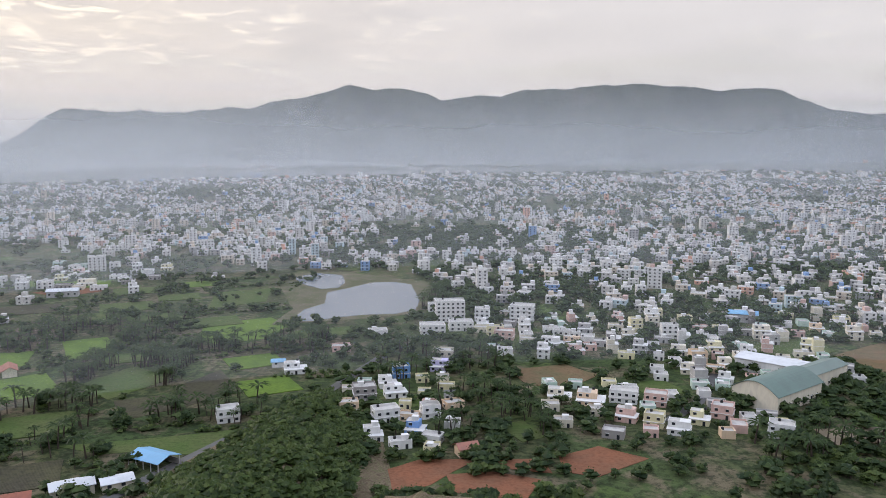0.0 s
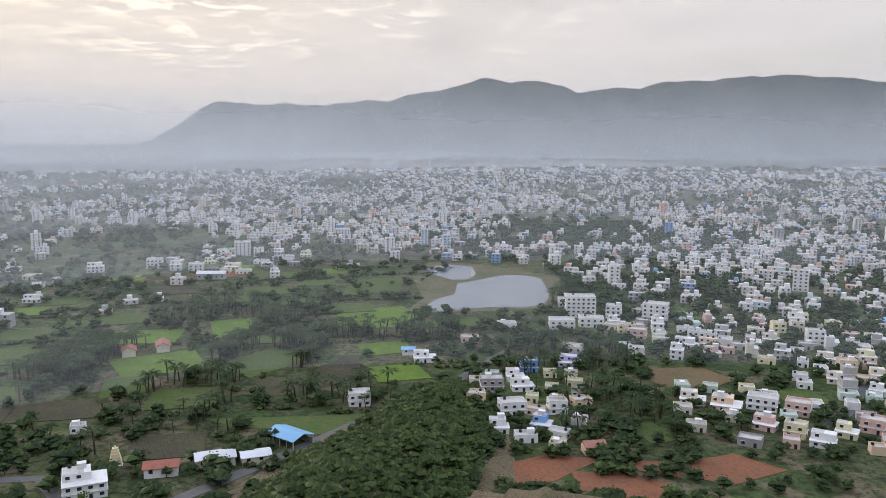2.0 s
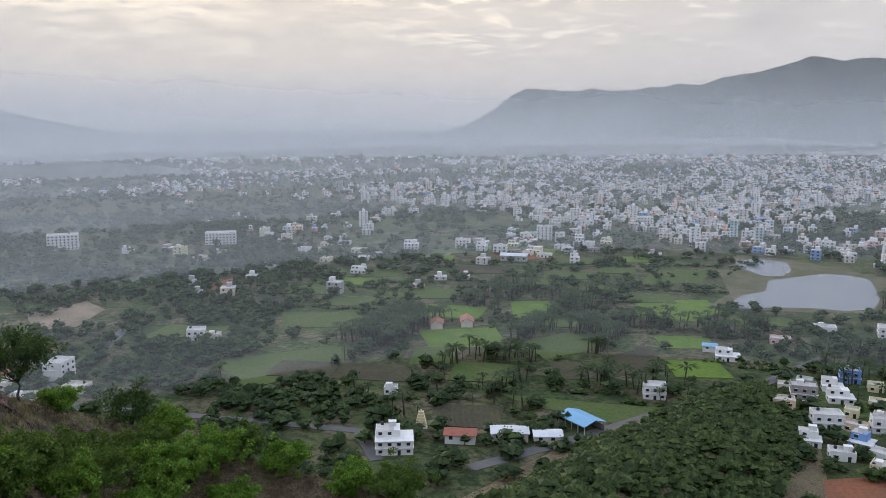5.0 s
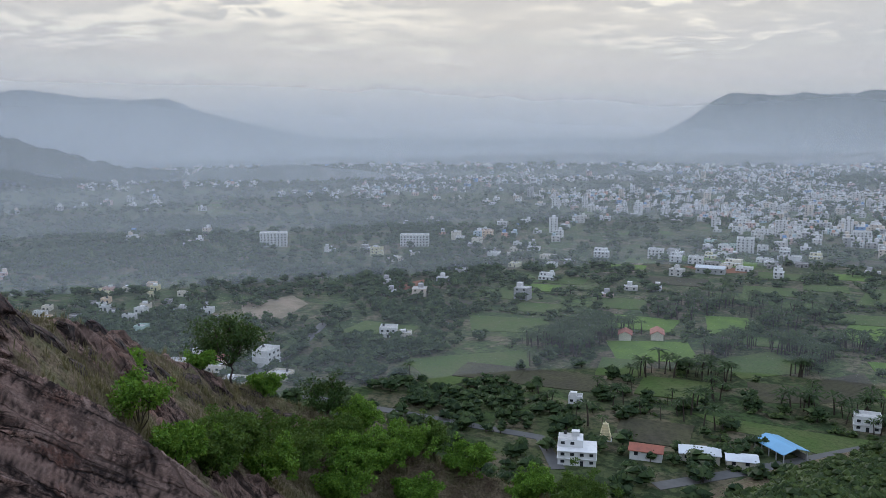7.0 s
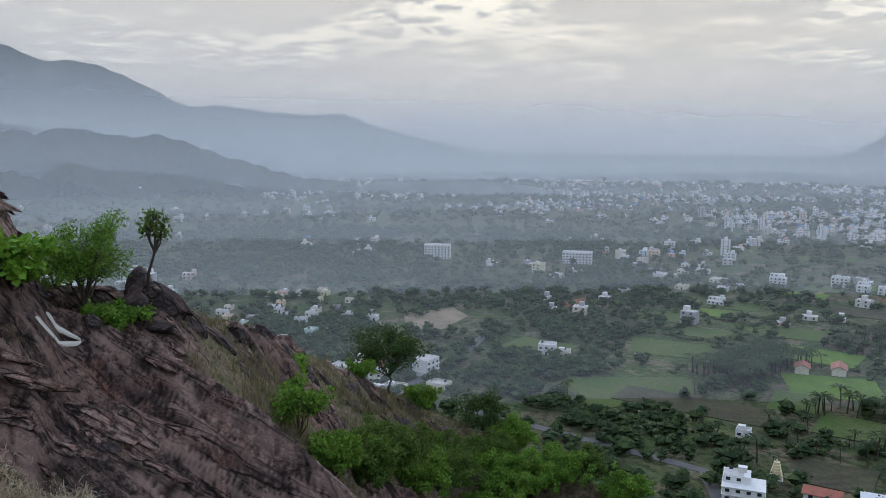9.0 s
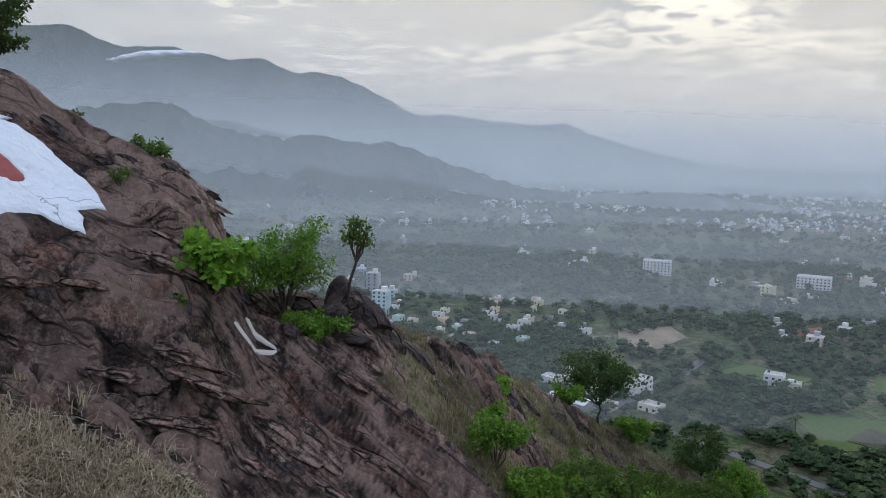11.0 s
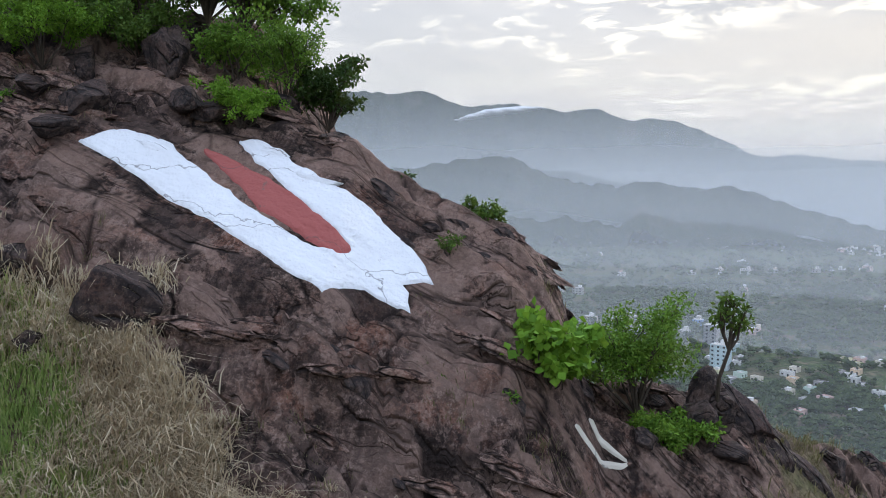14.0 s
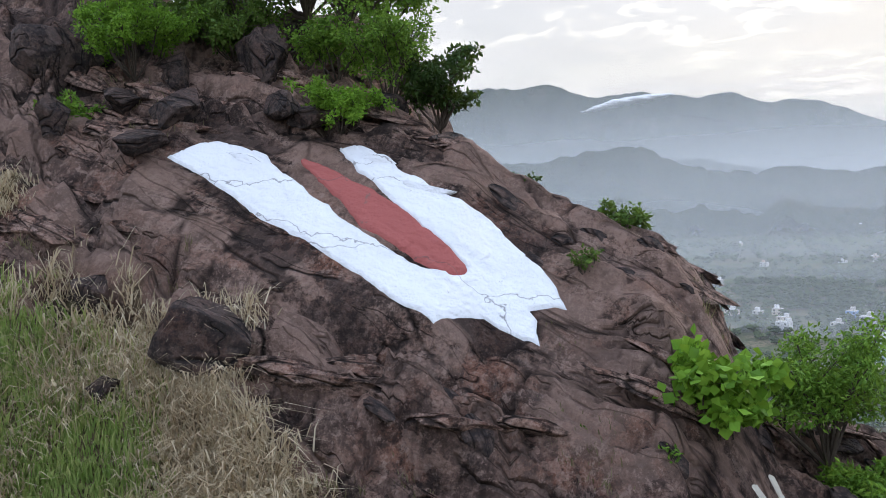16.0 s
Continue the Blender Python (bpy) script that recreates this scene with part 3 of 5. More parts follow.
    return np.stack([i * cols + j, i * cols + j2, (i + 1) * cols + j2, (i + 1) * cols + j], -1).reshape(-1, 4)


def tube(points, radii, sides=6):
    """A tapered round limb along points."""
    pts = [Vector(p) for p in points]
    out = []
    for i, p in enumerate(pts):
        d = (pts[min(i + 1, len(pts) - 1)] - pts[max(i - 1, 0)]).normalized()
        side = d.orthogonal().normalized()
        up = d.cross(side)
        out += [tuple(p + radii[i] * (math.cos(q) * side + math.sin(q) * up)) for q in (2 * math.pi * s / sides for s in range(sides))]
    return np.array(out), grid_faces(len(pts), sides, True)[:, ::-1]


rng = np.random.default_rng(5)

# ---- the hill ----
def spaced(*runs):
    """Grid lines: runs of start, end and step."""
    out = [np.arange(a, b, s) for a, b, s in runs]
    return np.unique(np.concatenate(out + [[runs[-1][1]]]).round(3))


GA = spaced((-170, -20, 10), (-20, 8, 1.0), (8, 12, 0.3), (12, 27.5, 0.075), (27.5, 46, 0.3), (46, 90, 2.0), (90, 240, 6.0))
GY = spaced((-160, -40, 8), (-40, -14, 1.0), (-14, 9.5, 0.085), (9.5, 34, 0.3), (34, 80, 2.0), (80, 345, 5.0))
ga, gy = np.meshgrid(GA, GY, indexing="ij")
gz = height(ga, gy)
hill_mesh = mesh_of("hillside", np.stack([-ga, gy, gz], -1), grid_faces(len(GA), len(GY)), M_HILL, soft=True)
turf = hill_mesh.attributes.new("turf", "FLOAT", "POINT")
turf.data.foreach_set("value", np.maximum(in_grass(ga, gy), smooth(36, 60, np.hypot(ga, gy))).ravel().astype(np.float32))
beds = hill_mesh.attributes.new("strike", "FLOAT", "POINT")
beds.data.foreach_set("value", strike(ga, gy).ravel().astype(np.float32))
tone_values, joint_values = block_tone(ga, gy)
for title, values in (("tone", tone_values), ("joint", joint_values)):
    layer = hill_mesh.attributes.new(title, "FLOAT", "POINT")
    layer.data.foreach_set("value", values.ravel().astype(np.float32))
hillside = tagged(new("hillside", hill_mesh), "steep brown granite hillside with ledges, cracks and dry turf", "hillside", kind="structure")

# ---- the plain ----
rings = np.concatenate([[40, 100, 150], np.arange(200, 700, 25), np.arange(700, 2000, 75), np.arange(2000, 4951, 150)])
turns = np.linspace(0, 2 * math.pi, 241)[:-1]
pr, pt = np.meshgrid(rings, turns, indexing="ij")


def plain_z(r):
    return 48 * smooth(2200, 5200, np.asarray(r, float)) ** 1.3


ground = tagged(new("ground", mesh_of("ground", np.stack([-pr * np.sin(pt), pr * np.cos(pt), plain_z(pr)], -1), grid_faces(len(rings), 240, True), M_GROUND, soft=True)), "wide green plain of fields and scrub", "ground", kind="structure")


def sheet(name, pts, mat, lift, label, category="field", swell=0.12, step=0):
    """A patch of ground with a wavy outline, laid just over the plain."""
    pts = [Vector((*p, 0)) for p in pts]
    c = sum(pts, Vector()) / len(pts)
    ring = []
    for p, q in zip(pts, pts[1:] + pts[:1]):
        for i in range(6):
            v = p.lerp(q, i / 6)
            v = c + (v - c) * (1 + swell * 0.3 * noise.noise(v * 0.15 + Vector((3, 1, 0))))
            ring.append((v.x, v.y, lift))
    bm = bmesh.new()
    face = bm.faces.new([bm.verts.new(v) for v in ring])
    face.normal_update()
    if face.normal.z < 0:
        face.normal_flip()
    ext = bmesh.ops.extrude_face_region(bm, geom=[face])
    me = bpy.data.meshes.new(name)
    for v in [g for g in ext["geom"] if isinstance(g, bmesh.types.BMVert)]:
        v.co.z -= lift + 0.3
    bmesh.ops.recalc_face_normals(bm, faces=bm.faces)
    bmesh.ops.triangulate(bm, faces=bm.faces)
    bm.to_mesh(me)
    bm.free()
    me.materials.append(mat)
    return tagged(new(name, me), label, category, kind="structure")


sheet("shore", [(-100, 458), (-96, 505), (-125, 600), (-120, 655), (-80, 652), (-40, 625), (-12, 606), (-6, 530), (-12, 490), (-50, 476)], M_MUD, 0.10, "grassy mud bank round the lake", "bank")
sheet("lake", [(-91, 468), (-88, 503), (-78, 522), (-82, 562), (-68, 580), (-53, 604), (-36, 604), (-24, 594), (-16, 537), (-17, 503), (-29, 490), (-47, 487), (-63, 480), (-75, 471)], M_WATER, 0.2, "calm lake that mirrors the grey sky", "lake")
sheet("pond", [(-118, 625), (-103, 647), (-81, 638), (-74, 604), (-76, 580), (-88, 575), (-103, 592)], M_WATER, 0.2, "small pond beside the lake", "pond")
FIELDS = [
    ("crop", M_CROP, [(-203, 420), (-183, 430), (-171, 411), (-173, 389), (-183, 383)]),
    ("crop", M_CROP, [(-139, 460), (-104, 480), (-89, 456), (-96, 426), (-120, 414), (-132, 426)]),
    ("crop", M_CROP, [(-214, 336), (-183, 361), (-162, 333), (-191, 310)]),
    ("fallow", M_FALLOW, [(-117, 335), (-104, 366), (-86, 335), (-103, 313)]),
    ("crop", M_CROP2, [(-199, 310), (-180, 318), (-170, 296), (-186, 284)]),
    ("crop", M_CROP2, [(-135, 270), (-93, 281), (-76, 287), (-81, 262), (-107, 265), (-116, 263)]),
    ("fallow", M_FALLOW, [(-135, 320), (-117, 328), (-106, 310), (-123, 296)]),
    ("crop", M_CROP2, [(-160, 340), (-146, 372), (-122, 350), (-138, 322)]),
    ("crop", M_CROP2, [(-263, 245), (-232, 295), (-213, 274), (-223, 225)]),
    ("crop", M_CROP2, [(-160, 560), (-125, 580), (-118, 530), (-150, 505)]),
    ("red_soil", M_RED, [(-28, 242), (-8, 258), (12, 259), (3, 248), (-4, 238), (-24, 226)]),
    ("red_soil", M_RED, [(1, 246), (16, 248), (31, 242), (23, 224), (3, 233)]),
    ("red_soil", M_RED, [(18, 258), (33, 259), (35, 247), (19, 251)]),
    ("red_soil", M_RED, [(39, 261), (54, 270), (69, 259), (49, 244), (39, 248)]),
    ("sandy_yard", M_SAND, [(137, 287), (164, 290), (157, 274), (138, 271)]),
    ("brown_field", M_BROWN, [(194, 391), (236, 420), (216, 357), (194, 366)]),
    ("open_ground", M_BROWN, [(31, 366), (58, 375), (71, 357), (52, 335), (36, 344)]),
    ("playing_field", M_SAND, [(-418, 256), (-419, 294), (-392, 286), (-371, 253), (-385, 237)]),
    ("orange_soil", M_RED, [(-397, 363), (-396, 389), (-376, 380), (-375, 353)]),
    ("orange_soil", M_RED, [(-290, 560), (-262, 590), (-240, 570), (-262, 545)]),
    ("crop", M_CROP2, [(20, 292), (30, 296), (38, 280), (28, 274)]),
    ("crop", M_CROP2, [(80, 345), (98, 350), (104, 330), (86, 326)]),
    ("crop", M_CROP2, [(150, 400), (185, 430), (200, 400), (170, 380)]),
    ("crop", M_CROP2, [(-300, 330), (-262, 352), (-240, 330), (-276, 305)]),
]
# strips of farmland west of the lake, laid out along the same lines
gl = np.random.default_rng(63)
taken = []
while len(taken) < 30:
    x, y = gl.uniform(-330, -62), gl.uniform(240, 600)
    if ((x + 58) / 66) ** 2 + ((y - 560) / 112) ** 2 < 1 or (y < 335 and x > -88):
        continue
    if any(abs(x - a) < 34 and abs(y - b) < 30 for a, b in taken) or any(min(q[0] for q in f[2]) - 16 < x < max(q[0] for q in f[2]) + 16 and min(q[1] for q in f[2]) - 14 < y < max(q[1] for q in f[2]) + 14 for f in FIELDS[:24]):
        if gl.random() > 0.02:
            continue
    taken.append((x, y))
    w, h, q = gl.uniform(11, 20), gl.uniform(9, 15), radians(24) + gl.uniform(-0.1, 0.1)
    c, s = math.cos(q), math.sin(q)
    kind, mat = (("crop", M_CROP2), ("crop", M_CROP), ("crop", M_CROP2), ("fallow", M_FALLOW))[len(taken) % 4]
    FIELDS.append((kind, mat, [(x + c * u * w - s * v * h, y + s * u * w + c * v * h) for u, v in ((-1, -1), (1, -1), (1, 1), (-1, 1))]))
TEXT = {"crop": "green crop field", "fallow": "dark ploughed fallow field", "red_soil": "bare red soil plot", "sandy_yard": "pale sandy yard by the sheds", "brown_field": "dry brown field", "open_ground": "open brown ground between trees", "playing_field": "pale sandy playing field", "orange_soil": "bare orange soil patch"}
for i, (kind, mat, pts) in enumerate(FIELDS):
    sheet(kind, pts, mat, 0.08 + 0.006 * i, TEXT[kind])


def ribbon(name, pts, width, mat, lift, label):
    pts = [Vector((*p, 0)) for p in pts]
    out = []
    for i, p in enumerate(pts):
        d = (pts[min(i + 1, len(pts) - 1)] - pts[max(i - 1, 0)]).normalized()
        s = Vector((-d.y, d.x, 0)) * width / 2
        out += [p + s + Vector((0, 0, -0.2)), p + s + Vector((0, 0, lift)), p - s + Vector((0, 0, lift)), p - s + Vector((0, 0, -0.2))]
    return tagged(new(name, mesh_of(name, [tuple(v) for v in out], grid_faces(len(pts), 4)[:, ::-1], mat)), label, "road", kind="structure")


ribbon("road", [(-112, 205), (-99, 230), (-89, 251), (-80, 270), (-72, 287), (-58, 305), (-45, 345), (-30, 390)], 5.0, M_ROAD, 0.16, "narrow worn asphalt road past the spur")
ribbon("lane", [(-285, 170), (-300, 198), (-319, 229), (-345, 262)], 5.0, M_ROAD, 0.17, "pale straight lane between trees")
ribbon("lane", [(-140, 195), (-160, 212), (-215, 195), (-260, 180)], 4.5, M_ROAD, 0.18, "pale village lane")
ribbon("path", [(-325, 470), (-318, 500), (-300, 520), (-318, 540), (-330, 590)], 4.0, M_SAND, 0.19, "winding pale dirt path")
ribbon("lane", [(85, 295), (104, 318), (120, 350), (135, 380)], 4.5, M_ROAD, 0.18, "pale lane to the sheds")

# ---- mountains ----
def range_of(name, profile, r, label, depth=500.0, foot=20.0, seed=0.0, steps=260, rough=1.0):
    """A range of hills: a skyline given by bearing and rise in degrees at distance r, with spurs running down to the plain."""
    az = np.array([p[0] for p in profile])
    el = np.array([p[1] for p in profile])
    order = np.argsort(az)
    t = np.linspace(az.min(), az.max(), steps)
    rise = np.interp(t, az[order], el[order])
    rise = rise + rough * 0.06 * fnoise(t * 1.7, t * 0 + seed, seed, 4)
    top = EYE_Z + r * np.tan(np.radians(rise))
    k = np.linspace(-1, 1, 25)
    tt, kk = np.meshgrid(t, k, indexing="ij")
    ridge = np.repeat(top[:, None], len(k), 1)
    spur = fnoise(tt * 0.55 + kk * 0.4, kk * 1.2, seed + 3.0, 4)
    fall = np.abs(kk) ** 0.85
    z = foot + (ridge - foot) * np.clip(1 - fall * (1 + 0.25 * spur), 0, 1)
    rr = r + kk * depth * (1 + 0.1 * spur)
    tr = np.radians(tt)
    return tagged(new(name, mesh_of(name, np.stack([-rr * np.sin(tr), rr * np.cos(tr), z], -1), grid_faces(steps, len(k)), M_HILLS, soft=True)), label, "mountains", kind="structure")


RANGE_NORTH = [(31, -0.9), (28.8, -0.3), (27.2, 0.7), (25.9, 1.65), (24.9, 2.2), (23.0, 2.02), (21.1, 2.05), (20.3, 2.2), (19.5, 1.99), (17.8, 1.98), (14.8, 2.35), (13.4, 2.25), (11.8, 2.72), (9.3, 3.12), (6.6, 3.95), (4.9, 3.65), (2.9, 3.74), (1.5, 3.47), (0.2, 2.97), (-2.6, 3.32), (-4.0, 3.2), (-5.7, 3.57), (-8.4, 3.7), (-10.7, 3.87), (-12.9, 3.95), (-14.9, 3.77), (-17.4, 3.61), (-18.8, 3.4), (-21.1, 3.6), (-22.6, 3.28), (-24.0, 2.61), (-25.3, 2.05), (-28.4, 1.62), (-36, 1.2), (-44, 0.4)]
range_of("mountain_range", RANGE_NORTH, 4350, "long hazy blue mountain range behind the town", 420, seed=2.0, foot=40)
range_of("foothills", [(-44, 0.2), (-36, 1.5), (-28, 1.75), (-22, 1.9), (-14, 1.2), (-6, 1.6), (2, 1.2), (8, 1.7), (14, 1.2), (20, 0.6), (28, -0.6)], 4000, "low hazy foothills of the range", 250, seed=8.0, foot=36)


RANGE_WEST = [(125, 6.2), (112, 6.8), (104, 6.9), (100.1, 7.1), (98.0, 6.95), (95.9, 7.2), (94.3, 6.55), (93.1, 6.05), (91.2, 6.15), (89.6, 6.2), (88.0, 6.0), (85.8, 5.6), (83.8, 5.85), (82.9, 5.45), (81.7, 4.95), (80.1, 5.05), (78.4, 4.75), (76.8, 4.1), (75.5, 3.5), (74.1, 2.7), (72.0, 1.95), (69.8, 1.2), (66.5, 0.4), (62, -0.6), (58, -1.4)]
range_of("mountain_range", RANGE_WEST, 4300, "high hazy mountain range with a cloud cap", 520, seed=12.0, foot=30)
range_of("mountain_spur", [(100, 2.6), (95, 3.6), (91, 4.2), (87, 4.6), (84.5, 4.1), (81, 3.3), (77, 2.3), (73, 1.2), (69, 0.2), (65, -1)], 3500, "hazy lower spur of the high range", 260, seed=14.0, foot=24)
range_of("mountain_range", [(84, 2.0), (78, 2.2), (74.1, 2.2), (70.9, 2.4), (67.8, 2.0), (65.4, 1.9), (62.7, 2.0), (60.7, 1.2), (57, 0.2), (52, -0.8)], 4680, "faint distant mountains in the mist", 160, seed=15.0, foot=40)
range_of("wooded_hill", [(112, 1.4), (104, 1.9), (98, 1.8), (95.9, 1.95), (93.5, 2.35), (91.5, 2.5), (89.6, 2.55), (88.4, 1.95), (86.8, 1.2), (84.5, 0.65), (82.4, 0.45), (80.6, 0.8), (78.0, 0.45), (76.8, 0.25), (75.3, 0.35), (73.6, 0.0), (71.4, -0.7), (68.8, -1.6), (66.5, -2.2), (62, -3.1)], 2000, "long wooded hill in blue haze", 420, foot=-4, seed=21.0, rough=2.2)
range_of("wooded_hill", [(92, 0.2), (89.5, 1.0), (87.4, 1.5), (85.6, 1.5), (83.9, 1.1), (82.4, 0.7), (79, 0.2), (75, -0.8)], 2550, "rounded wooded hill behind the long ridge", 200, foot=0, seed=23.0, steps=120)
range_of("round_hill", [(74, -1.4), (72.4, -0.35), (70.9, 0.4), (69.4, 0.75), (68.0, 0.35), (66.2, -0.6), (64.4, -1.5)], 2900, "small round hill beside the plain", 200, foot=4, seed=25.0, steps=80)

# a strip of cloud that lies on the high ridge
def cap_surface(n):
    return surface(n, n.ramp(n.noise(n.coords(), 0.01, 5.0), (0.3, (0.80, 0.82, 0.86)), (0.7, (0.9, 0.9, 0.9))), 1.0, spec=0.0)


M_CLOUD = material("white_cloud", cap_surface)
gc = np.random.default_rng(19)
cap = Heap()
bm = bmesh.new()
bmesh.ops.create_icosphere(bm, subdivisions=3, radius=1.0)
CAP_V, CAP_F = np.array([v.co[:] for v in bm.verts]), np.array([[v.index for v in f.verts] for f in bm.faces])
bm.free()
for q in np.linspace(0, 1, 22):
    az, el = 93.2 - 5.6 * q, 5.35 + 1.05 * q - 0.75 * max(0.0, q - 0.55) ** 1.2 + gc.normal(0, 0.02)
    size = 46 * math.sin(math.pi * (0.12 + 0.8 * q)) * gc.uniform(0.7, 1.1)
    lump = CAP_V * (1 + 0.25 * fnoise(CAP_V[:, :1] * 1.5 + 9 * q, CAP_V[:, 1:2] * 1.5 + CAP_V[:, 2:], 3.0, 3)) * np.array([size, size * 1.5, size * 0.33])
    cap.put(lump + np.array([-4060 * math.sin(radians(az)), 4060 * math.cos(radians(az)), EYE_Z + 4060 * math.tan(radians(el)) - 12]), CAP_F)
tagged(new("cloud_cap", cap.mesh("cloud_cap", [M_CLOUD], True)), "thin white cloud lying along the high ridge", "cloud", kind="stuff")

# ---- haze shells ----
# added rings of translucent sheet that imitate haze growing with distance
HAZE_SHELLS = ((420, 0.11, 150), (760, 0.18, 170), (1150, 0.17, 200), (1600, 0.17, 230), (2200, 0.24, 230), (2900, 0.42, 250), (3650, 0.62, 310))
for r, density, depth in HAZE_SHELLS:
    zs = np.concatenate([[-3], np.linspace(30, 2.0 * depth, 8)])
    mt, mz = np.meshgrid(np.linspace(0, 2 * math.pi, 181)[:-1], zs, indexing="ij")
    # the shells stand closer in the west, which pales the valley there more
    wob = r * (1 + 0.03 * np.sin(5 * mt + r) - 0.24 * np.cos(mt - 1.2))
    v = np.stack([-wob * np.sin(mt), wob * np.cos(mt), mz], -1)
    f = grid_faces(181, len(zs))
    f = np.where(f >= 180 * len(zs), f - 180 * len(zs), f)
    tagged(new("mist", mesh_of("mist", v, f, haze_shell_material("mist", density, depth), soft=True)), "added bluish translucent haze shell over the plain", "mist", kind="stuff")

# ---- the painted mark on the slab ----
def resample(pts, n):
    p = np.array(pts, float)
    d = np.r_[0, np.cumsum(np.hypot(*np.diff(p, axis=0).T))]
    return np.stack([np.interp(np.linspace(0, d[-1], n), d, p[:, i]) for i in (0, 1)], -1)


def paint(name, first, second, mat, n, across, lift, label):
    """A coat of paint between two outlines (metres west, metres north), lying on the rock."""
    a, b = resample(first, n), resample(second, n)
    w = np.linspace(0, 1, across)[None, :, None]
    g = a[:, None] * (1 - w) + b[:, None] * w
    edge = 0.03 * fnoise(g[..., 0] * 3, g[..., 1] * 3, 77.0, 3)
    x, y = g[..., 0] + edge, g[..., 1] + edge
    z = height(x, y) + lift
    z[0], z[-1], z[:, 0], z[:, -1] = z[0] - 0.06, z[-1] - 0.06, z[:, 0] - 0.06, z[:, -1] - 0.06
    me = mesh_of(name, np.stack([-x, y, z], -1), grid_faces(n, across), mat, soft=True)
    return me


OUTER = [(21.38, -6.75), (21.17, -6.0), (20.89, -5.22), (20.61, -4.47), (20.48, -3.9), (20.35, -3.58), (20.19, -3.15), (19.97, -2.59), (19.78, -2.06), (19.64, -1.53), (19.92, -1.24), (20.17, -0.9), (20.13, -0.65), (20.14, -0.37), (20.12, -0.07), (20.47, -0.14), (20.57, -0.26), (20.78, 0.09), (20.81, 0.29), (21.07, 0.12), (21.29, -0.16), (21.55, -0.55), (21.74, -0.95), (21.77, -1.29), (21.79, -1.6), (21.9, -2.05), (22.03, -2.52), (22.28, -2.92), (22.45, -3.42), (22.46, -3.59)]
INNER = [(21.77, -6.33), (21.89, -6.06), (21.91, -5.51), (21.85, -5.03), (21.6, -4.7), (21.49, -4.42), (21.12, -3.77), (20.83, -3.15), (20.58, -2.66), (20.43, -2.22), (20.37, -1.81), (20.38, -1.47), (20.57, -1.26), (20.69, -1.22), (20.77, -1.35), (20.9, -1.63), (21.09, -1.98), (21.3, -2.39), (21.6, -2.85), (22.02, -3.41), (22.34, -3.88)]
RED_A = [(21.95, -4.41), (21.56, -3.98), (21.2, -3.42), (20.81, -2.94), (20.66, -2.48), (20.49, -2.04), (20.38, -1.62), (20.49, -1.34), (20.64, -1.23)]
RED_B = [(21.99, -4.38), (21.86, -3.91), (21.71, -3.37), (21.48, -2.81), (21.29, -2.34), (21.05, -1.91), (20.85, -1.56), (20.75, -1.34), (20.69, -1.22)]
mark = tagged(empty("rock_painting", pose(0, 0, 0)), "large white painted loop with a red centre on the rock", "rock painting")
part("white_band", paint("white_band", OUTER, INNER, M_WHITEWASH, 260, 34, 0.06, ""), mark, label="cracked whitewash band")
part("red_centre", paint("red_centre", RED_A, RED_B, M_REDWASH, 130, 24, 0.055, ""), mark, label="faded red painted drop")
strokes = tagged(empty("painted_strokes", pose(0, 0, 0)), "two small white paint strokes on the slab", "rock painting")
part("stroke", paint("stroke", [(19.92, 2.80), (19.93, 3.66)], [(20.04, 2.90), (20.0, 3.78)], M_LIMEWASH, 40, 8, 0.05, ""), strokes)
part("stroke", paint("stroke", [(20.46, 3.10), (20.08, 3.66)], [(20.55, 3.20), (20.03, 3.78)], M_LIMEWASH, 40, 8, 0.055, ""), strokes)


# ---- boulders ----
def boulder_mesh(name, size, seed, mat, cuts=3, sharp=0.32):
    """An angular weathered block."""
    bm = bmesh.new()
    bmesh.ops.create_icosphere(bm, subdivisions=cuts, radius=1.0)
    r = random.Random(seed)
    planes = [(Vector((r.uniform(-1, 1), r.uniform(-1, 1), r.uniform(-0.6, 1))).normalized(), r.uniform(0.38, 0.8)) for _ in range(14)]
    for v in bm.verts:
        for n, d in planes:
            over = v.co.dot(n) - d
            if over > 0:
                v.co -= n * over
        p = v.co * 1.3 + Vector((seed, 0, 0))
        v.co += v.co.normalized() * (sharp * 0.35 * noise.noise(p) + 0.05 * noise.noise(p * 4))
        v.co = Vector((v.co.x * size[0] / 2, v.co.y * size[1] / 2, v.co.z * size[2] / 2))
    me = bpy.data.meshes.new(name)
    bm.to_mesh(me)
    bm.free()
    me.materials.append(mat)
    return me


def boulder(a, y, size, seed, label, mat=None, tilt=(0, 0, 0), sink=0.25, name="boulder", up=0.0, lie=None):
    ob = new(name, boulder_mesh(name, size, seed, mat or M_BOULDER, 4))
    place = Vector((-a, y, float(height(a, y)) + size[2] * (0.5 - sink) + up))
    if lie is not None:
        # lying on the slope, its long side turned in the plane
        n = Vector((float(base(a + 0.3, y) - base(a - 0.3, y)) / 0.6, -float(base(a, y + 0.3) - base(a, y - 0.3)) / 0.6, 1)).normalized()
        long = (Matrix.Rotation(radians(lie), 3, "Z") @ Vector((0, 1, 0)))
        long = (long - n * long.dot(n)).normalized()
        turn = Matrix((long.cross(n), long, n)).transposed().to_4x4()
        ob.matrix_basis = Matrix.Translation(place) @ turn
    else:
        ob.matrix_basis = Matrix.Translation(place) @ pose(0, 0, 0, *tilt)
    return tagged(ob, label, "boulder", group={"boulder": "boulders of the hilltop", "painted_rock": "painted rocks", "rock_block": "broken blocks of the ridge", "stone": "loose stones", "rock_plate": "bedrock plates"}[name])


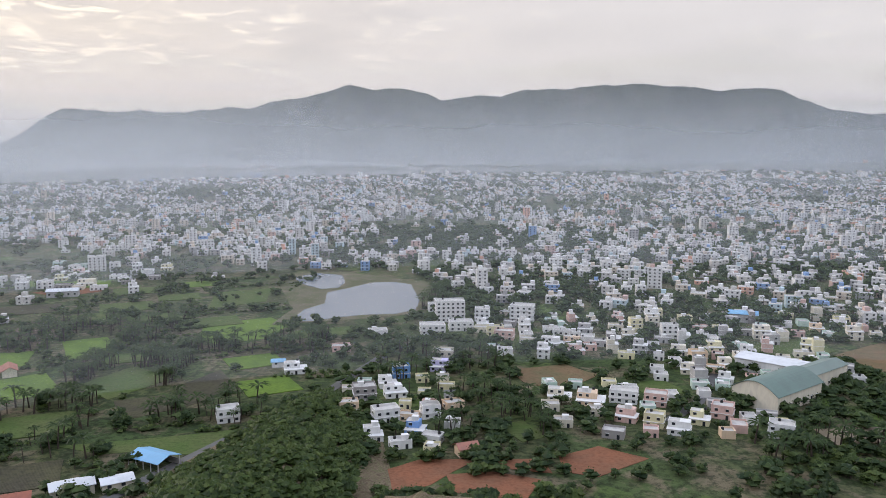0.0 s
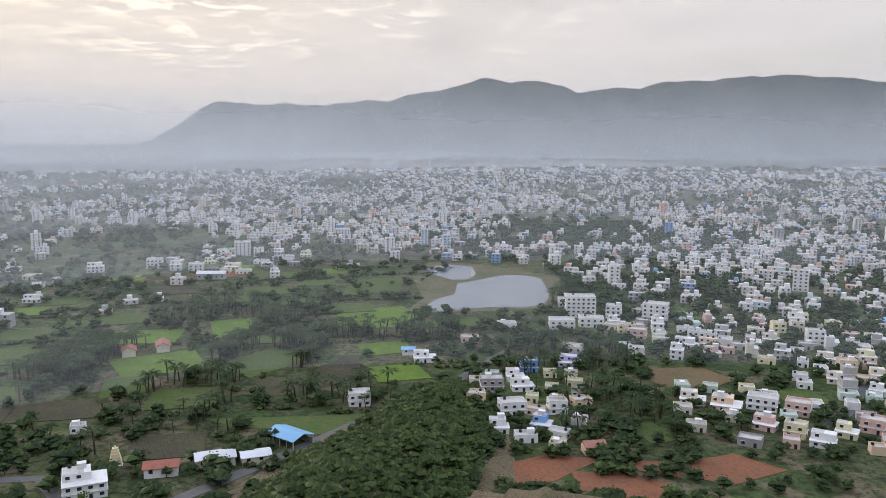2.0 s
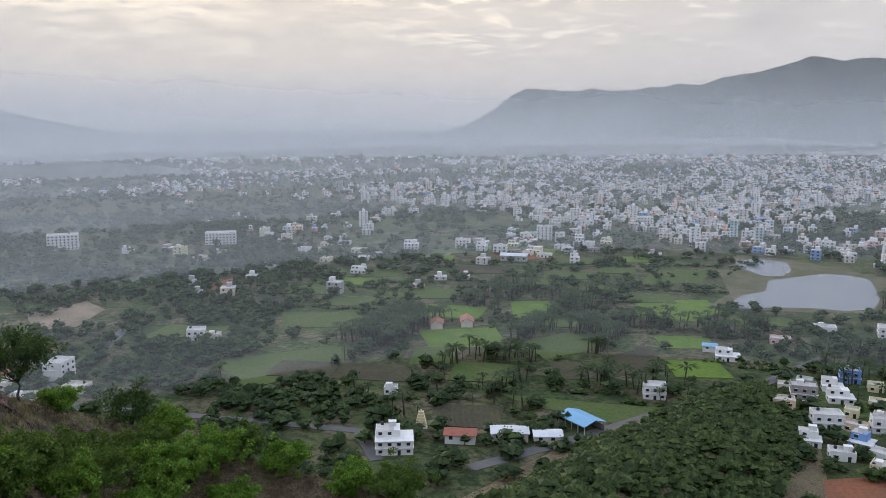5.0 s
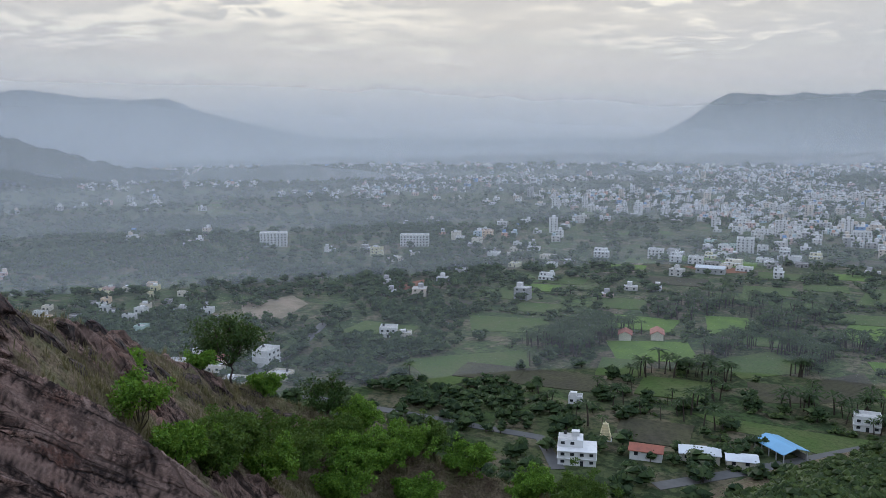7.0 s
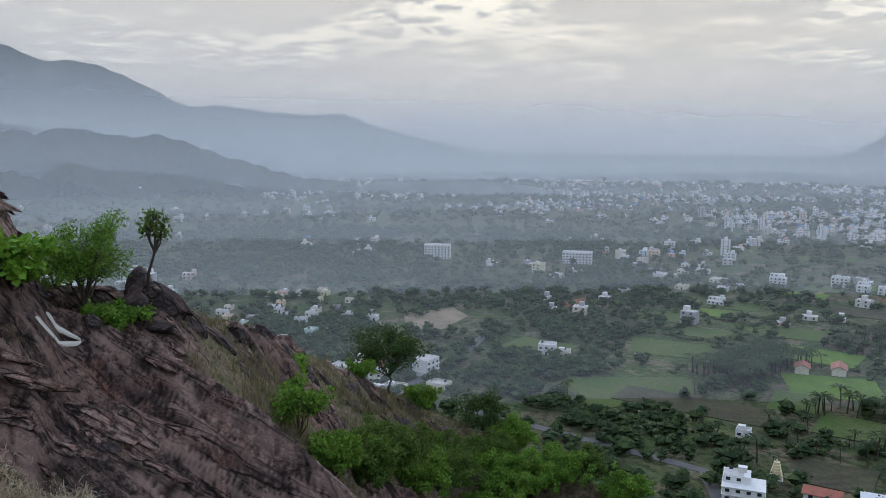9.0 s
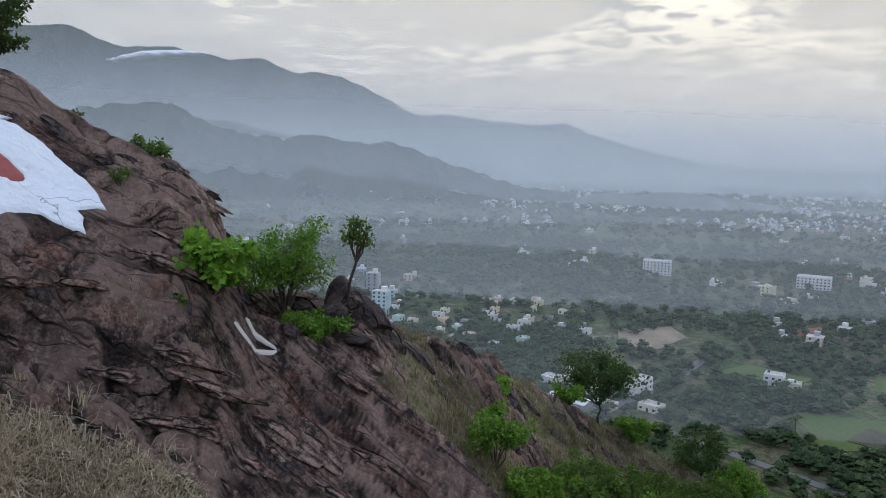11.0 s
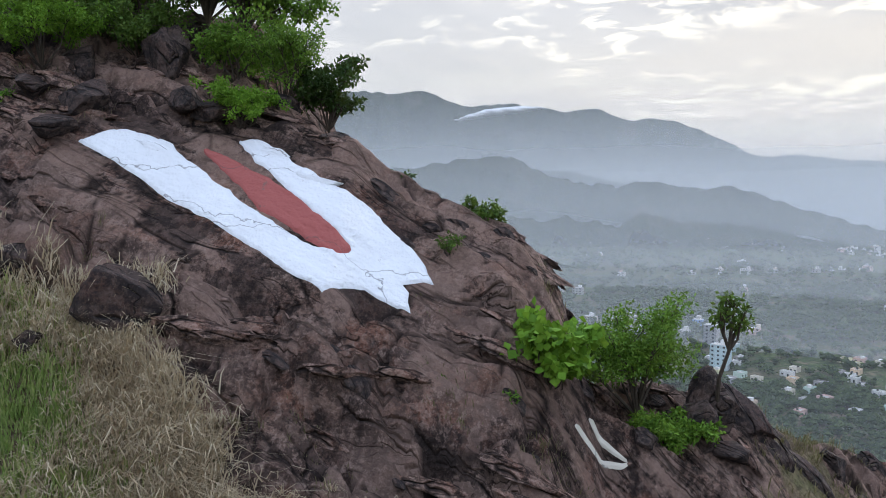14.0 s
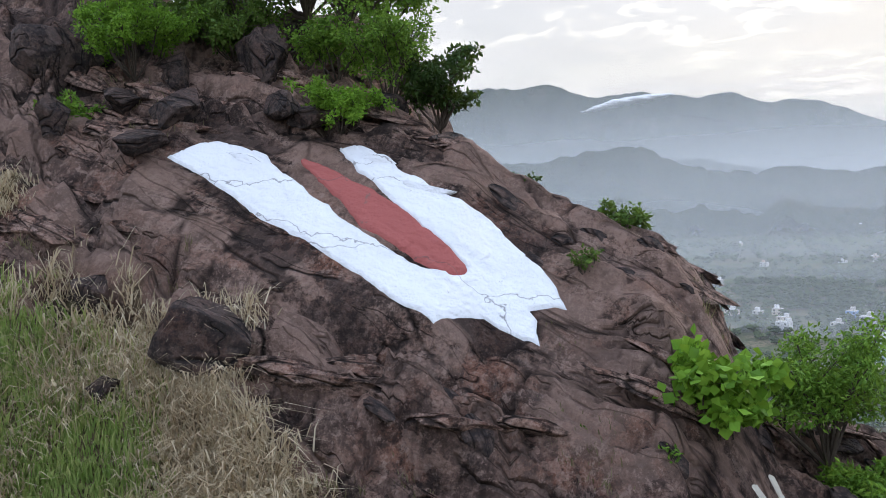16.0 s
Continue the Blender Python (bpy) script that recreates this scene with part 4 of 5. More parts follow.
DARK = "dark angular granite boulder on the slope"
BOULDERS = [
    (18.6, -4.6, (1.1, 1.75, 1.25), 3, "black angular boulder in dry grass"), (22.15, -7.0, (1.0, 1.45, 1.0), 5, "dark rounded boulder above the slab"),
    (23.7, -5.95, (1.0, 1.1, 1.9), 8, "tall dark leaning boulder under trees"), (21.3, -7.2, (1.0, 1.6, 0.7), 11, "flat brown boulder beside the painting"),
    (24.2, -9.3, (2.0, 2.4, 2.6), 13, "huge dark boulder at the hilltop"), (22.9, -5.2, (0.8, 1.6, 0.7), 17, DARK), (22.7, -4.6, (0.8, 1.1, 0.6), 18, DARK),
    (18.9, -6.65, (0.9, 1.3, 0.7), 19, "brown boulder half sunk in grass"), (21.2, -8.9, (0.8, 0.9, 1.0), 23, DARK), (17.8, -5.7, (0.45, 0.6, 0.5), 29, "small reddish stone in the grass"),
    (22.5, 3.05, (0.9, 0.8, 1.0), 31, "squared rock block on the crest"), (21.8, 2.95, (0.8, 1.1, 0.5), 37, "cracked slab of rock below the crest"), (21.5, 3.35, (0.7, 1.0, 0.6), 38, "cracked slab of rock below the crest"),
    (22.1, 5.75, (1.0, 1.5, 1.8), 41, "dark upright rock beside the thin tree"), (21.7, 5.2, (1.0, 1.1, 1.3), 43, DARK),
    (25.6, -7.9, (2.0, 2.4, 2.4), 47, DARK), (26.2, -11.2, (3.0, 3.4, 3.2), 53, "huge dark boulder at the hilltop"), (25.4, -6.4, (1.6, 1.8, 1.8), 59, DARK),
    (23.5, -3.3, (0.8, 1.3, 0.6), 61, DARK), (23.3, -2.1, (0.7, 1.2, 0.5), 62, DARK), (22.3, -8.2, (0.9, 1.5, 0.7), 67, DARK), (22.7, -9.9, (1.6, 1.9, 1.8), 71, "huge dark boulder at the hilltop"), (23.4, -7.7, (1.2, 1.4, 1.3), 73, DARK),
]
for a, y, size, seed, label in BOULDERS:
    boulder(a, y, size, seed, label, tilt=((seed * 37) % 30 - 15, (seed * 53) % 24 - 12, (seed * 71) % 360))
for a, y, size, seed, turn in ((22.22, -3.1, (0.34, 0.95, 0.24), 5, -12), (21.84, -2.15, (0.36, 1.3, 0.26), 9, -12), (21.7, -5.4, (0.5, 1.7, 0.22), 14, -8)):
    boulder(a, y, size, seed, "raised rock slab painted white", M_WHITEWASH, sink=0.4, name="painted_rock", lie=turn)

# loose ledge blocks along the crest and over the brow
for i in range(46):
    q = i / 45
    y = -0.8 + 22 * q
    crest = float(np.interp(y, SLAB_Y, SLAB_A)) if y < 3 else float(np.interp(y, BROW_Y, BROW_A))
    a = crest + rng.uniform(-2.4, -0.2)
    s = rng.uniform(0.25, 0.6) if y < 4.5 else rng.uniform(0.35, 1.0)
    boulder(a, y, (s, s * rng.uniform(1.2, 2.2), s * rng.uniform(0.4, 0.8)), 100 + i, "broken granite block on the ridge", lie=rng.uniform(-25, 0) if y < 3 else rng.uniform(-50, -20), sink=0.5, name="rock_block")
for i in range(26):
    a, y = rng.uniform(15, 22.5), rng.uniform(-2.5, 4.5)
    if float(in_mark(a, y)) > 0.05:
        continue
    s = rng.uniform(0.2, 0.55)
    boulder(a, y, (s, s * rng.uniform(1.2, 2.0), s * 0.5), 200 + i, "loose stone on the slab", lie=rng.uniform(-60, 10), sink=0.35, name="stone")


# plates of rock that stand proud along the beds
gp = np.random.default_rng(77)
made = 0
while made < 70:
    a, y = gp.uniform(14.5, 24.0), gp.uniform(-9.5, 6.5)
    if float(in_mark(a, y)) > 0.02 or float(in_grass(a, y)) > 0.3:
        continue
    s = gp.uniform(0.6, 1.7)
    bed = -9 if y < 2.5 else -50
    boulder(a, y, (s * gp.uniform(0.28, 0.5), s * gp.uniform(1.2, 2.2), gp.uniform(0.18, 0.34)), 300 + made, "cracked brown plate of bedrock standing proud", M_LEDGE, lie=bed + gp.uniform(-14, 14), sink=0.36, name="rock_plate")
    made += 1


# ---- shrubs and trees on the hill ----
def leaf_cloud(centres, spread, count, size, gen, wide=0.55, droop=0.3):
    """Leaves, each a small folded blade, scattered round the twig ends."""
    c = np.asarray(centres)[gen.integers(0, len(centres), count)]
    d = gen.normal(0, 1, (count, 3))
    d /= np.linalg.norm(d, axis=1, keepdims=True)
    c = c + d * spread * gen.uniform(0.15, 1.0, (count, 1)) ** 0.6 * np.array([1, 1, 0.75])
    along = gen.normal(0, 1, (count, 3)) + 0.6 * d
    along[:, 2] -= droop
    along /= np.linalg.norm(along, axis=1, keepdims=True)
    side = np.cross(along, gen.normal(0, 1, (count, 3)))
    side /= np.linalg.norm(side, axis=1, keepdims=True)
    n = np.cross(along, side)
    s = size * gen.uniform(0.6, 1.3, (count, 1))
    v = np.stack([c, c + along * s * 0.5 + side * s * wide * 0.5 + n * s * 0.1, c + along * s, c + along * s * 0.5 - side * s * wide * 0.5 + n * s * 0.1], 1)
    return v.reshape(-1, 3), np.arange(count * 4).reshape(-1, 4)


def shrub(name, a, y, wide, tall, label, leaf, seed, leaves=1500, size=0.11, limbs=7, trunk=0.0, lean=(0, 0), blade=0.55, category="shrub", bark=None, spread=0.15):
    """A shrub or small tree: limbs from a base or a bare trunk, with leaves round their ends."""
    gen = np.random.default_rng(seed)
    root = empty(name, Matrix.Translation(on_hill(a, y, 0.08)))
    tagged(root, label, category, "plants of the hill")
    wood, ends = Heap(), []
    fork = np.array([lean[0] * trunk, lean[1] * trunk, trunk])
    if trunk > 0.05:
        mids = [(0, 0, -0.1), tuple(fork * 0.35 + gen.normal(0, 0.05, 3)), tuple(fork * 0.7 + gen.normal(0, 0.06, 3)), tuple(fork)]
        w = 0.017 * tall + 0.012
        wood.put(*tube(mids, [w, w * 0.8, w * 0.65, w * 0.55], 7))
    for i in range(limbs):
        q = 2 * math.pi * (i + gen.uniform(-0.3, 0.3)) / limbs
        out = wide / 2 * gen.uniform(0.35, 0.85)
        top = trunk + (tall - trunk) * gen.uniform(0.35, 0.92)
        end = fork * np.array([1, 1, 0]) + np.array([math.cos(q) * out, math.sin(q) * out, top])
        start = fork if trunk > 0.05 else np.array([0, 0, -0.05])
        mid = (start + end) / 2 + gen.normal(0, 0.08 * wide, 3)
        w = 0.009 * tall + 0.008
        wood.put(*tube([start, mid, end], [w, w * 0.7, w * 0.3], 5))
        ends += [end, (mid + 2 * end) / 3]
        for _ in range(4):
            tip = end + gen.normal(0, 0.13, 3) * wide * np.array([1, 1, 0.6])
            wood.put(*tube([mid * 0.4 + end * 0.6, tip], [w * 0.5, w * 0.2], 4))
            ends.append(tip)
    part("trunk", wood.mesh("trunk", [bark or M_BARK]), root)
    v, f = leaf_cloud(ends, spread * (wide + tall) / 2, leaves, size, gen, blade)
    v[:, 2] = np.maximum(v[:, 2], 0.02)
    part("crown", mesh_of("crown", v, f, leaf), root)
    return root


BRIGHT, DARKS = "bright green leafy shrub on the rocks", "dark green shrub on the ridge"
shrub("shrub", 20.1, 2.4, 1.4, 1.3, "lime green shrub with big round leaves", M_LEAF_LIME, 1, 1500, 0.17, 12, blade=0.98)
shrub("shrub", 21.6, 4.15, 1.9, 3.0, "tall feathery green shrub beside the slab", M_LEAF_BRIGHT, 2, 8000, 0.10, 14, 0.4, blade=0.4, spread=0.12)
shrub("shrub", 21.1, 4.5, 1.2, 1.0, "low feathery green shrub", M_LEAF_BRIGHT, 3, 3200, 0.10, 8, blade=0.4)
shrub("tree", 21.9, 5.65, 0.85, 3.0, "thin crooked sapling with a small crown", M_LEAF_MID, 4, 420, 0.12, 8, 1.85, (0.16, 0.12), category="tree", spread=0.075)
shrub("shrub", 21.5, 5.35, 0.9, 0.9, BRIGHT, M_LEAF_BRIGHT, 5, 900, 0.11)
shrub("shrub", 23.3, 1.1, 1.35, 0.75, "green shrub behind the rocky crest", M_LEAF_MID, 6, 1100, 0.11, 9, spread=0.12)
shrub("shrub", 22.8, 3.1, 1.0, 0.7, DARKS, M_LEAF_MID, 7, 700, 0.09)
shrub("shrub", 23.3, -0.7, 0.9, 0.4, DARKS, M_LEAF_DARK, 30, 500, 0.09)
shrub("shrub", 21.45, 0.55, 0.5, 0.4, "small green tuft in a crack", M_LEAF_MID, 8, 350, 0.07)
shrub("shrub", 19.2, 0.5, 0.3, 0.22, "tiny green tuft in a crack", M_LEAF_BRIGHT, 31, 90, 0.06)
shrub("shrub", 19.15, 1.75, 0.3, 0.28, "tiny green tuft in a crack", M_LEAF_BRIGHT, 32, 90, 0.06)
shrub("shrub", 22.7, -3.95, 1.5, 0.95, "bright feathery shrub on the slab's top", M_LEAF_LIME, 9, 4200, 0.085, 12, blade=0.45, spread=0.12)
shrub("shrub", 23.0, -8.4, 2.2, 1.75, "bright green feathery bush among boulders", M_LEAF_LIME, 10, 8500, 0.09, 14, blade=0.45, spread=0.11)
shrub("tree", 25.2, -4.6, 2.6, 3.3, "leafy tree on the hilltop rocks", M_LEAF_MID, 11, 4600, 0.13, 16, 0.9, category="tree", spread=0.10)
shrub("tree", 25.4, -5.6, 3.0, 3.8, "leafy tree on the hilltop rocks", M_LEAF_DARK, 12, 5600, 0.13, 18, 1.1, category="tree", spread=0.10)
shrub("shrub", 23.8, -3.3, 1.6, 1.9, BRIGHT, M_LEAF_BRIGHT, 13, 5200, 0.09, 13, blade=0.45, spread=0.12)
shrub("tree", 24.0, -2.35, 1.5, 2.2, "dark leafy small tree at the skyline", M_LEAF_DARK, 14, 3000, 0.12, 11, 0.5, category="tree", spread=0.11)
shrub("tree", 25.3, -7.0, 3.0, 3.2, "dark green tree between boulders", M_LEAF_MID, 15, 6000, 0.12, 16, 0.6, category="tree", spread=0.10)
shrub("shrub", 21.9, -9.1, 1.3, 0.8, BRIGHT, M_LEAF_BRIGHT, 16, 2000, 0.10)
shrub("tree", 26.2, -9.0, 3.6, 3.6, "dark green tree between boulders", M_LEAF_DARK, 17, 6500, 0.13, 16, 0.8, category="tree", spread=0.10)
shrub("tree", 25.4, -3.9, 2.2, 2.9, "leafy tree on the hilltop rocks", M_LEAF_BRIGHT, 28, 4200, 0.12, 15, 0.8, category="tree", spread=0.10)
shrub("shrub", 24.2, -4.5, 1.8, 1.5, "olive green shrub among boulders", M_LEAF_BRIGHT, 29, 3600, 0.10, 11)
shrub("shrub", 24.4, -6.9, 1.9, 1.5, "olive green shrub among boulders", M_LEAF_MID, 26, 4000, 0.10, 10)
shrub("shrub", 24.6, -7.9, 1.8, 1.5, "olive green shrub among boulders", M_LEAF_MID, 27, 3600, 0.10, 10)
shrub("tree", 32.6, 19.3, 3.0, 3.3, "small dark tree with a rounded crown", M_LEAF_DARK, 18, 5200, 0.15, 12, 0.9, category="tree")
shrub("tree", 31.2, 23.8, 2.0, 2.3, "small dark tree on the brow", M_LEAF_DARK, 19, 2600, 0.14, 8, 0.6, category="tree")
shrub("shrub", 26.6, 12.0, 1.1, 0.7, BRIGHT, M_LEAF_LIME, 20, 900, 0.10)
shrub("shrub", 21.0, 9.5, 1.7, 1.6, BRIGHT, M_LEAF_BRIGHT, 21, 2800, 0.12)
BROW_SHRUBS = ((30.2, 24.8, 2.0, 2.1), (26.9, 26.8, 1.5, 2.1), (24.9, 27.4, 2.2, 1.4), (21.6, 28.4, 1.6, 1.1), (19.6, 29.1, 2.6, 1.2), (22.0, 28.0, 1.5, 0.9), (32.6, 21.0, 1.7, 1.2), (23.5, 13.6, 3.0, 1.9), (27.0, 21.9, 2.6, 2.1),
               (27.1, 25.0, 2.7, 1.7), (28.5, 19.9, 2.4, 1.6), (20.4, 10.3, 1.6, 1.3), (27.0, 23.4, 2.4, 1.8), (26.5, 18.2, 2.5, 1.5), (24.3, 15.6, 2.5, 1.4), (25.8, 20.2, 2.4, 1.7), (28.6, 22.6, 2.0, 1.5), (31.5, 17.2, 1.2, 0.8), (25.0, 23.8, 2.2, 1.4), (21.8, 12.0, 2.0, 1.3))
for i, (a, y, w, h) in enumerate(BROW_SHRUBS):
    leaf = (M_LEAF_BRIGHT, M_LEAF_MID, M_LEAF_BRIGHT)[i % 3]
    shrub("shrub", a, y, w, h, ("bright green shrub on the brow of the hill", "olive green shrub on the brow of the hill", "bright green shrub on the brow of the hill")[i % 3], leaf, 40 + i, int(4200 * w), 0.12, 20, spread=0.10)

# ---- grass ----
def blades(name, count, region, mat, tall, label, gen, lean=0.5, wide=0.008, tuft=14, splay=0.10):
    """Grass in tufts: blades that spring from a common foot and splay, each tuft with its own lean and height."""
    ta, ty = region(gen, count // tuft)
    m = len(ta)
    own = np.repeat(np.arange(m), tuft)
    n = len(own)
    spread = splay * gen.uniform(0.3, 1.6, m)[own]
    a, y = ta[own] + gen.normal(0, 1, n) * spread, ty[own] + gen.normal(0, 1, n) * spread
    p = np.stack([-a, y, height(a, y) - 0.02], -1)
    q = gen.uniform(0, 2 * math.pi, n)
    d = 0.8 * np.stack([np.cos(q), np.sin(q), np.zeros(n)], -1)
    tq = gen.uniform(0, 2 * math.pi, m)
    d = d + gen.uniform(0.0, 1.0, (m, 1))[own] * np.stack([np.cos(tq), np.sin(tq), np.zeros(m)], -1)[own] + np.array([0.3, 0.25, 0])
    s = np.stack([-np.sin(q), np.cos(q), np.zeros(n)], -1) * wide * gen.uniform(0.5, 1.4, (n, 1))
    h = tall * gen.uniform(0.35, 1.1, (n, 1)) * (gen.uniform(0.45, 1.3, (m, 1)) * (0.8 + 0.45 * vnoise(ta * 0.6, ty * 0.6, 8.0)[:, None]))[own]
    bend = lean * gen.uniform(0.3, 1.3, (n, 1))
    up = np.array([0, 0, 1.0])
    v = np.stack([p - s, p + s, p + up * h * 0.6 + d * h * bend * 0.35 + s * 0.7, p + up * h * 0.6 + d * h * bend * 0.35 - s * 0.7, p + up * h * (1.05 - 0.4 * bend) + d * h * bend], 1).reshape(-1, 3)
    b = np.arange(n) * 5
    f = np.stack([b, b + 1, b + 2, b + 3], -1).tolist() + np.stack([b + 3, b + 2, b + 4], -1).tolist()
    return tagged(new(name, mesh_of(name, v, f, mat)), label, "grass", kind="stuff")


def pick(a0, a1, y0, y1, test):
    def region(gen, count):
        a, y = gen.uniform(a0, a1, count * 5), gen.uniform(y0, y1, count * 5)
        ok = gen.uniform(0, 1, count * 5) < test(a, y)
        return a[ok][:count], y[ok][:count]
    return region


def green_share(a, y):
    return smooth(0.1, 0.6, 0.45 * fnoise(a * 0.5, y * 0.5, 91.0, 3) + 0.75 * smooth(18.6, 16.4, a + 0.30 * (y + 5))) * smooth(-2.9, -4.0, y)


g1 = np.random.default_rng(21)
blades("dry_grass", 84000, pick(13.0, 20.4, -11, 3.4, lambda a, y: in_grass(a, y) ** 1.6 * (1 - 0.5 * green_share(a, y)) * smooth(-0.75, 0.1, fnoise(a * 0.7, y * 0.7, 14.0, 2))), M_DRY, 0.46, "tangled dry straw-coloured grass", g1, 1.35, 0.011)
blades("green_grass", 60000, pick(13.5, 20.5, -11, -1.0, lambda a, y: in_grass(a, y) * green_share(a, y)), M_GRASS, 0.32, "fresh green and yellowing grass", g1, 0.5, 0.014)
blades("dry_grass", 46000, pick(17, 34, 5.0, 29, lambda a, y: in_grass(a, y)), M_STRAW, 0.38, "dry grass over the brow of the hill", g1, 0.7, 0.012)
blades("green_grass", 16000, pick(17, 34, 8, 29, lambda a, y: in_grass(a, y) * 0.6), M_STRAW, 0.32, "sparse green grass over the brow", g1, 0.5, 0.012)
blades("dry_grass", 2600, pick(16.5, 26.5, -9.5, 4.5, lambda a, y: smooth(0.25, 0.6, fnoise(a * 0.9, y * 0.6, 33.0, 3)) * (1 - in_mark(a, y))), M_STRAW, 0.24, "thin dry grass in cracks of the rock", g1, 0.9, 0.009)

# a broad-leaved seedling by the camera's end
seedling = tagged(empty("seedling", Matrix.Translation(on_hill(16.6, -6.75, 0.0))), "young plant with long bright leaves", "plant")
part("stem", mesh_of("stem", *tube([(0, 0, 0), (0.02, 0.03, 0.5), (0.03, 0.05, 0.85)], [0.012, 0.009, 0.005], 5), M_LEAF_LIME), seedling)
for i in range(7):
    q, up = i * 2.4, 0.45 + 0.06 * i
    tip = Vector((math.cos(q) * 0.34, math.sin(q) * 0.34, up + 0.18))
    side = Vector((-math.sin(q), math.cos(q), 0)) * 0.055
    mid = Vector((math.cos(q) * 0.16, math.sin(q) * 0.16, up + 0.14))
    part("leaf", mesh_of("leaf", [(0.02, 0.03, up), tuple(mid + side), tuple(tip), tuple(mid - side), (mid.x, mid.y, mid.z - 0.02)], [[0, 4, 1], [1, 4, 2], [0, 3, 4], [4, 3, 2]], M_LEAF_LIME), seedling)

# ---- houses of the near town ----
WINDOW_MESH = boxes_mesh("window", [(-0.6, -0.05, -0.65, 0.6, 0.05, 0.65), (-0.75, -0.28, 0.68, 0.75, 0.05, 0.76)], [M_WINDOW, M_WALLS[0]], [0, 1])
DOOR_MESH = boxes_mesh("door", [(-0.5, -0.05, 0, 0.5, 0.05, 2.05)], M_WINDOW)
TANK_MESH = mesh_of("water_tank", *tube([(0, 0, 0), (0, 0, 1.0), (0, 0, 1.15), (0, 0, 1.25)], [0.55, 0.55, 0.42, 0.1], 10), M_TANK)
ROOM_MESH = boxes_mesh("stair_room", [(-1.2, -1.0, 0, 1.2, 1.0, 1.8), (-1.3, -1.1, 1.8, 1.3, 1.1, 1.9)], M_WALLS[0])
HOUSE_TEXT = {0: "white flat-roofed house with a parapet", 1: "cream flat-roofed house with a parapet", 2: "pink flat-roofed house with a parapet", 3: "grey flat-roofed house with a parapet", 4: "bright blue house with a flat roof", 5: "yellow house with a flat roof", 6: "pale mint house with a flat roof", 7: "peach house with a flat roof", 8: "lilac house with a flat roof", 9: "unfinished bare concrete building"}


def house(x, y, wide, deep, floors, turn, colour, seed=0, name="house", label="", detail=True, shrink=0.88):
    """A flat-roofed house: body, floor bands, parapet, windows, stair room and tank."""
    gen = random.Random(seed)
    wall = M_WALLS[colour]
    wide, deep = wide * shrink, deep * shrink
    root = empty(name, pose(x, y, 0, 0, 0, turn) @ Matrix.Diagonal((1, 1, 0.82, 1)))
    tagged(root, label or HOUSE_TEXT[colour] + (" of several storeys" if floors > 3 else ""), "building" if floors > 3 else "house", "houses of the near town")
    h, w, d = 2.9 * floors, wide / 2, deep / 2
    body = [(-w, -d, -0.5, w, d, h)]
    step = floors > 1 and gen.random() < 0.5
    if step:
        body = [(-w, -d, -0.5, w, d, h - 2.9), (-w, -d + deep * 0.35, h - 2.9, w * gen.uniform(0.3, 1), d, h)]
    part("body", boxes_mesh("body", body, wall), root)
    bands = [(-w - 0.25, -d - 0.35, 2.9 * f - 0.16, w + 0.25, d + 0.1, 2.9 * f + 0.02) for f in range(1, floors)]
    if bands:
        part("floor_band", boxes_mesh("floor_band", bands, M_WALLS[0]), root)
    e, zt = 0.18, h
    d0 = -d + deep * 0.35 if step else -d
    part("parapet", boxes_mesh("parapet", [(-w, d0, zt, w, d0 + e, zt + 0.9), (-w, d - e, zt, w, d, zt + 0.9), (-w, d0 + e, zt, -w + e, d - e, zt + 0.9), (w - e, d0 + e, zt, w, d - e, zt + 0.9)], wall), root) if not step else None
    part("roof", boxes_mesh("roof", [(-w + 0.2, d0 + 0.2, zt, (w - 0.2) if not step else 0, d - 0.2, zt + 0.06)], M_ROOFTOP), root)
    if gen.random() < (0.6 if floors > 2 else 0.3):
        part("stair_room", ROOM_MESH, root, pose(gen.uniform(-w + 1.7, w - 1.7) if w > 1.8 else 0, gen.uniform(0, d - 1.5) if d > 1.6 else 0, zt + 0.05))
    if gen.random() < 0.6:
        part("water_tank", TANK_MESH, root, pose(gen.uniform(-w + 0.8, w - 0.8), d - 1.0, zt + 0.06))
    n = max(2, int(wide / 2.8))
    for f in range(floors):
        front = -d + deep * 0.35 if step and f == floors - 1 else -d
        for i in range(n):
            cx = -w + wide * (i + 0.5) / n
            if step and f == floors - 1 and cx > 0:
                continue
            if f == 0 and i == n // 2:
                part("door", DOOR_MESH, root, pose(cx, front, 0))
            else:
                part("window", WINDOW_MESH, root, pose(cx, front, 2.9 * f + 1.65))
        if detail:
            for s in (-1, 1):
                for j in range(max(1, int(deep / 4.5))):
                    if not (step and f == floors - 1):
                        part("window", WINDOW_MESH, root, pose(s * w, -d + deep * (j + 0.5) / max(1, int(deep / 4.5)), 2.9 * f + 1.65, 0, 0, 90 * s))
    return root


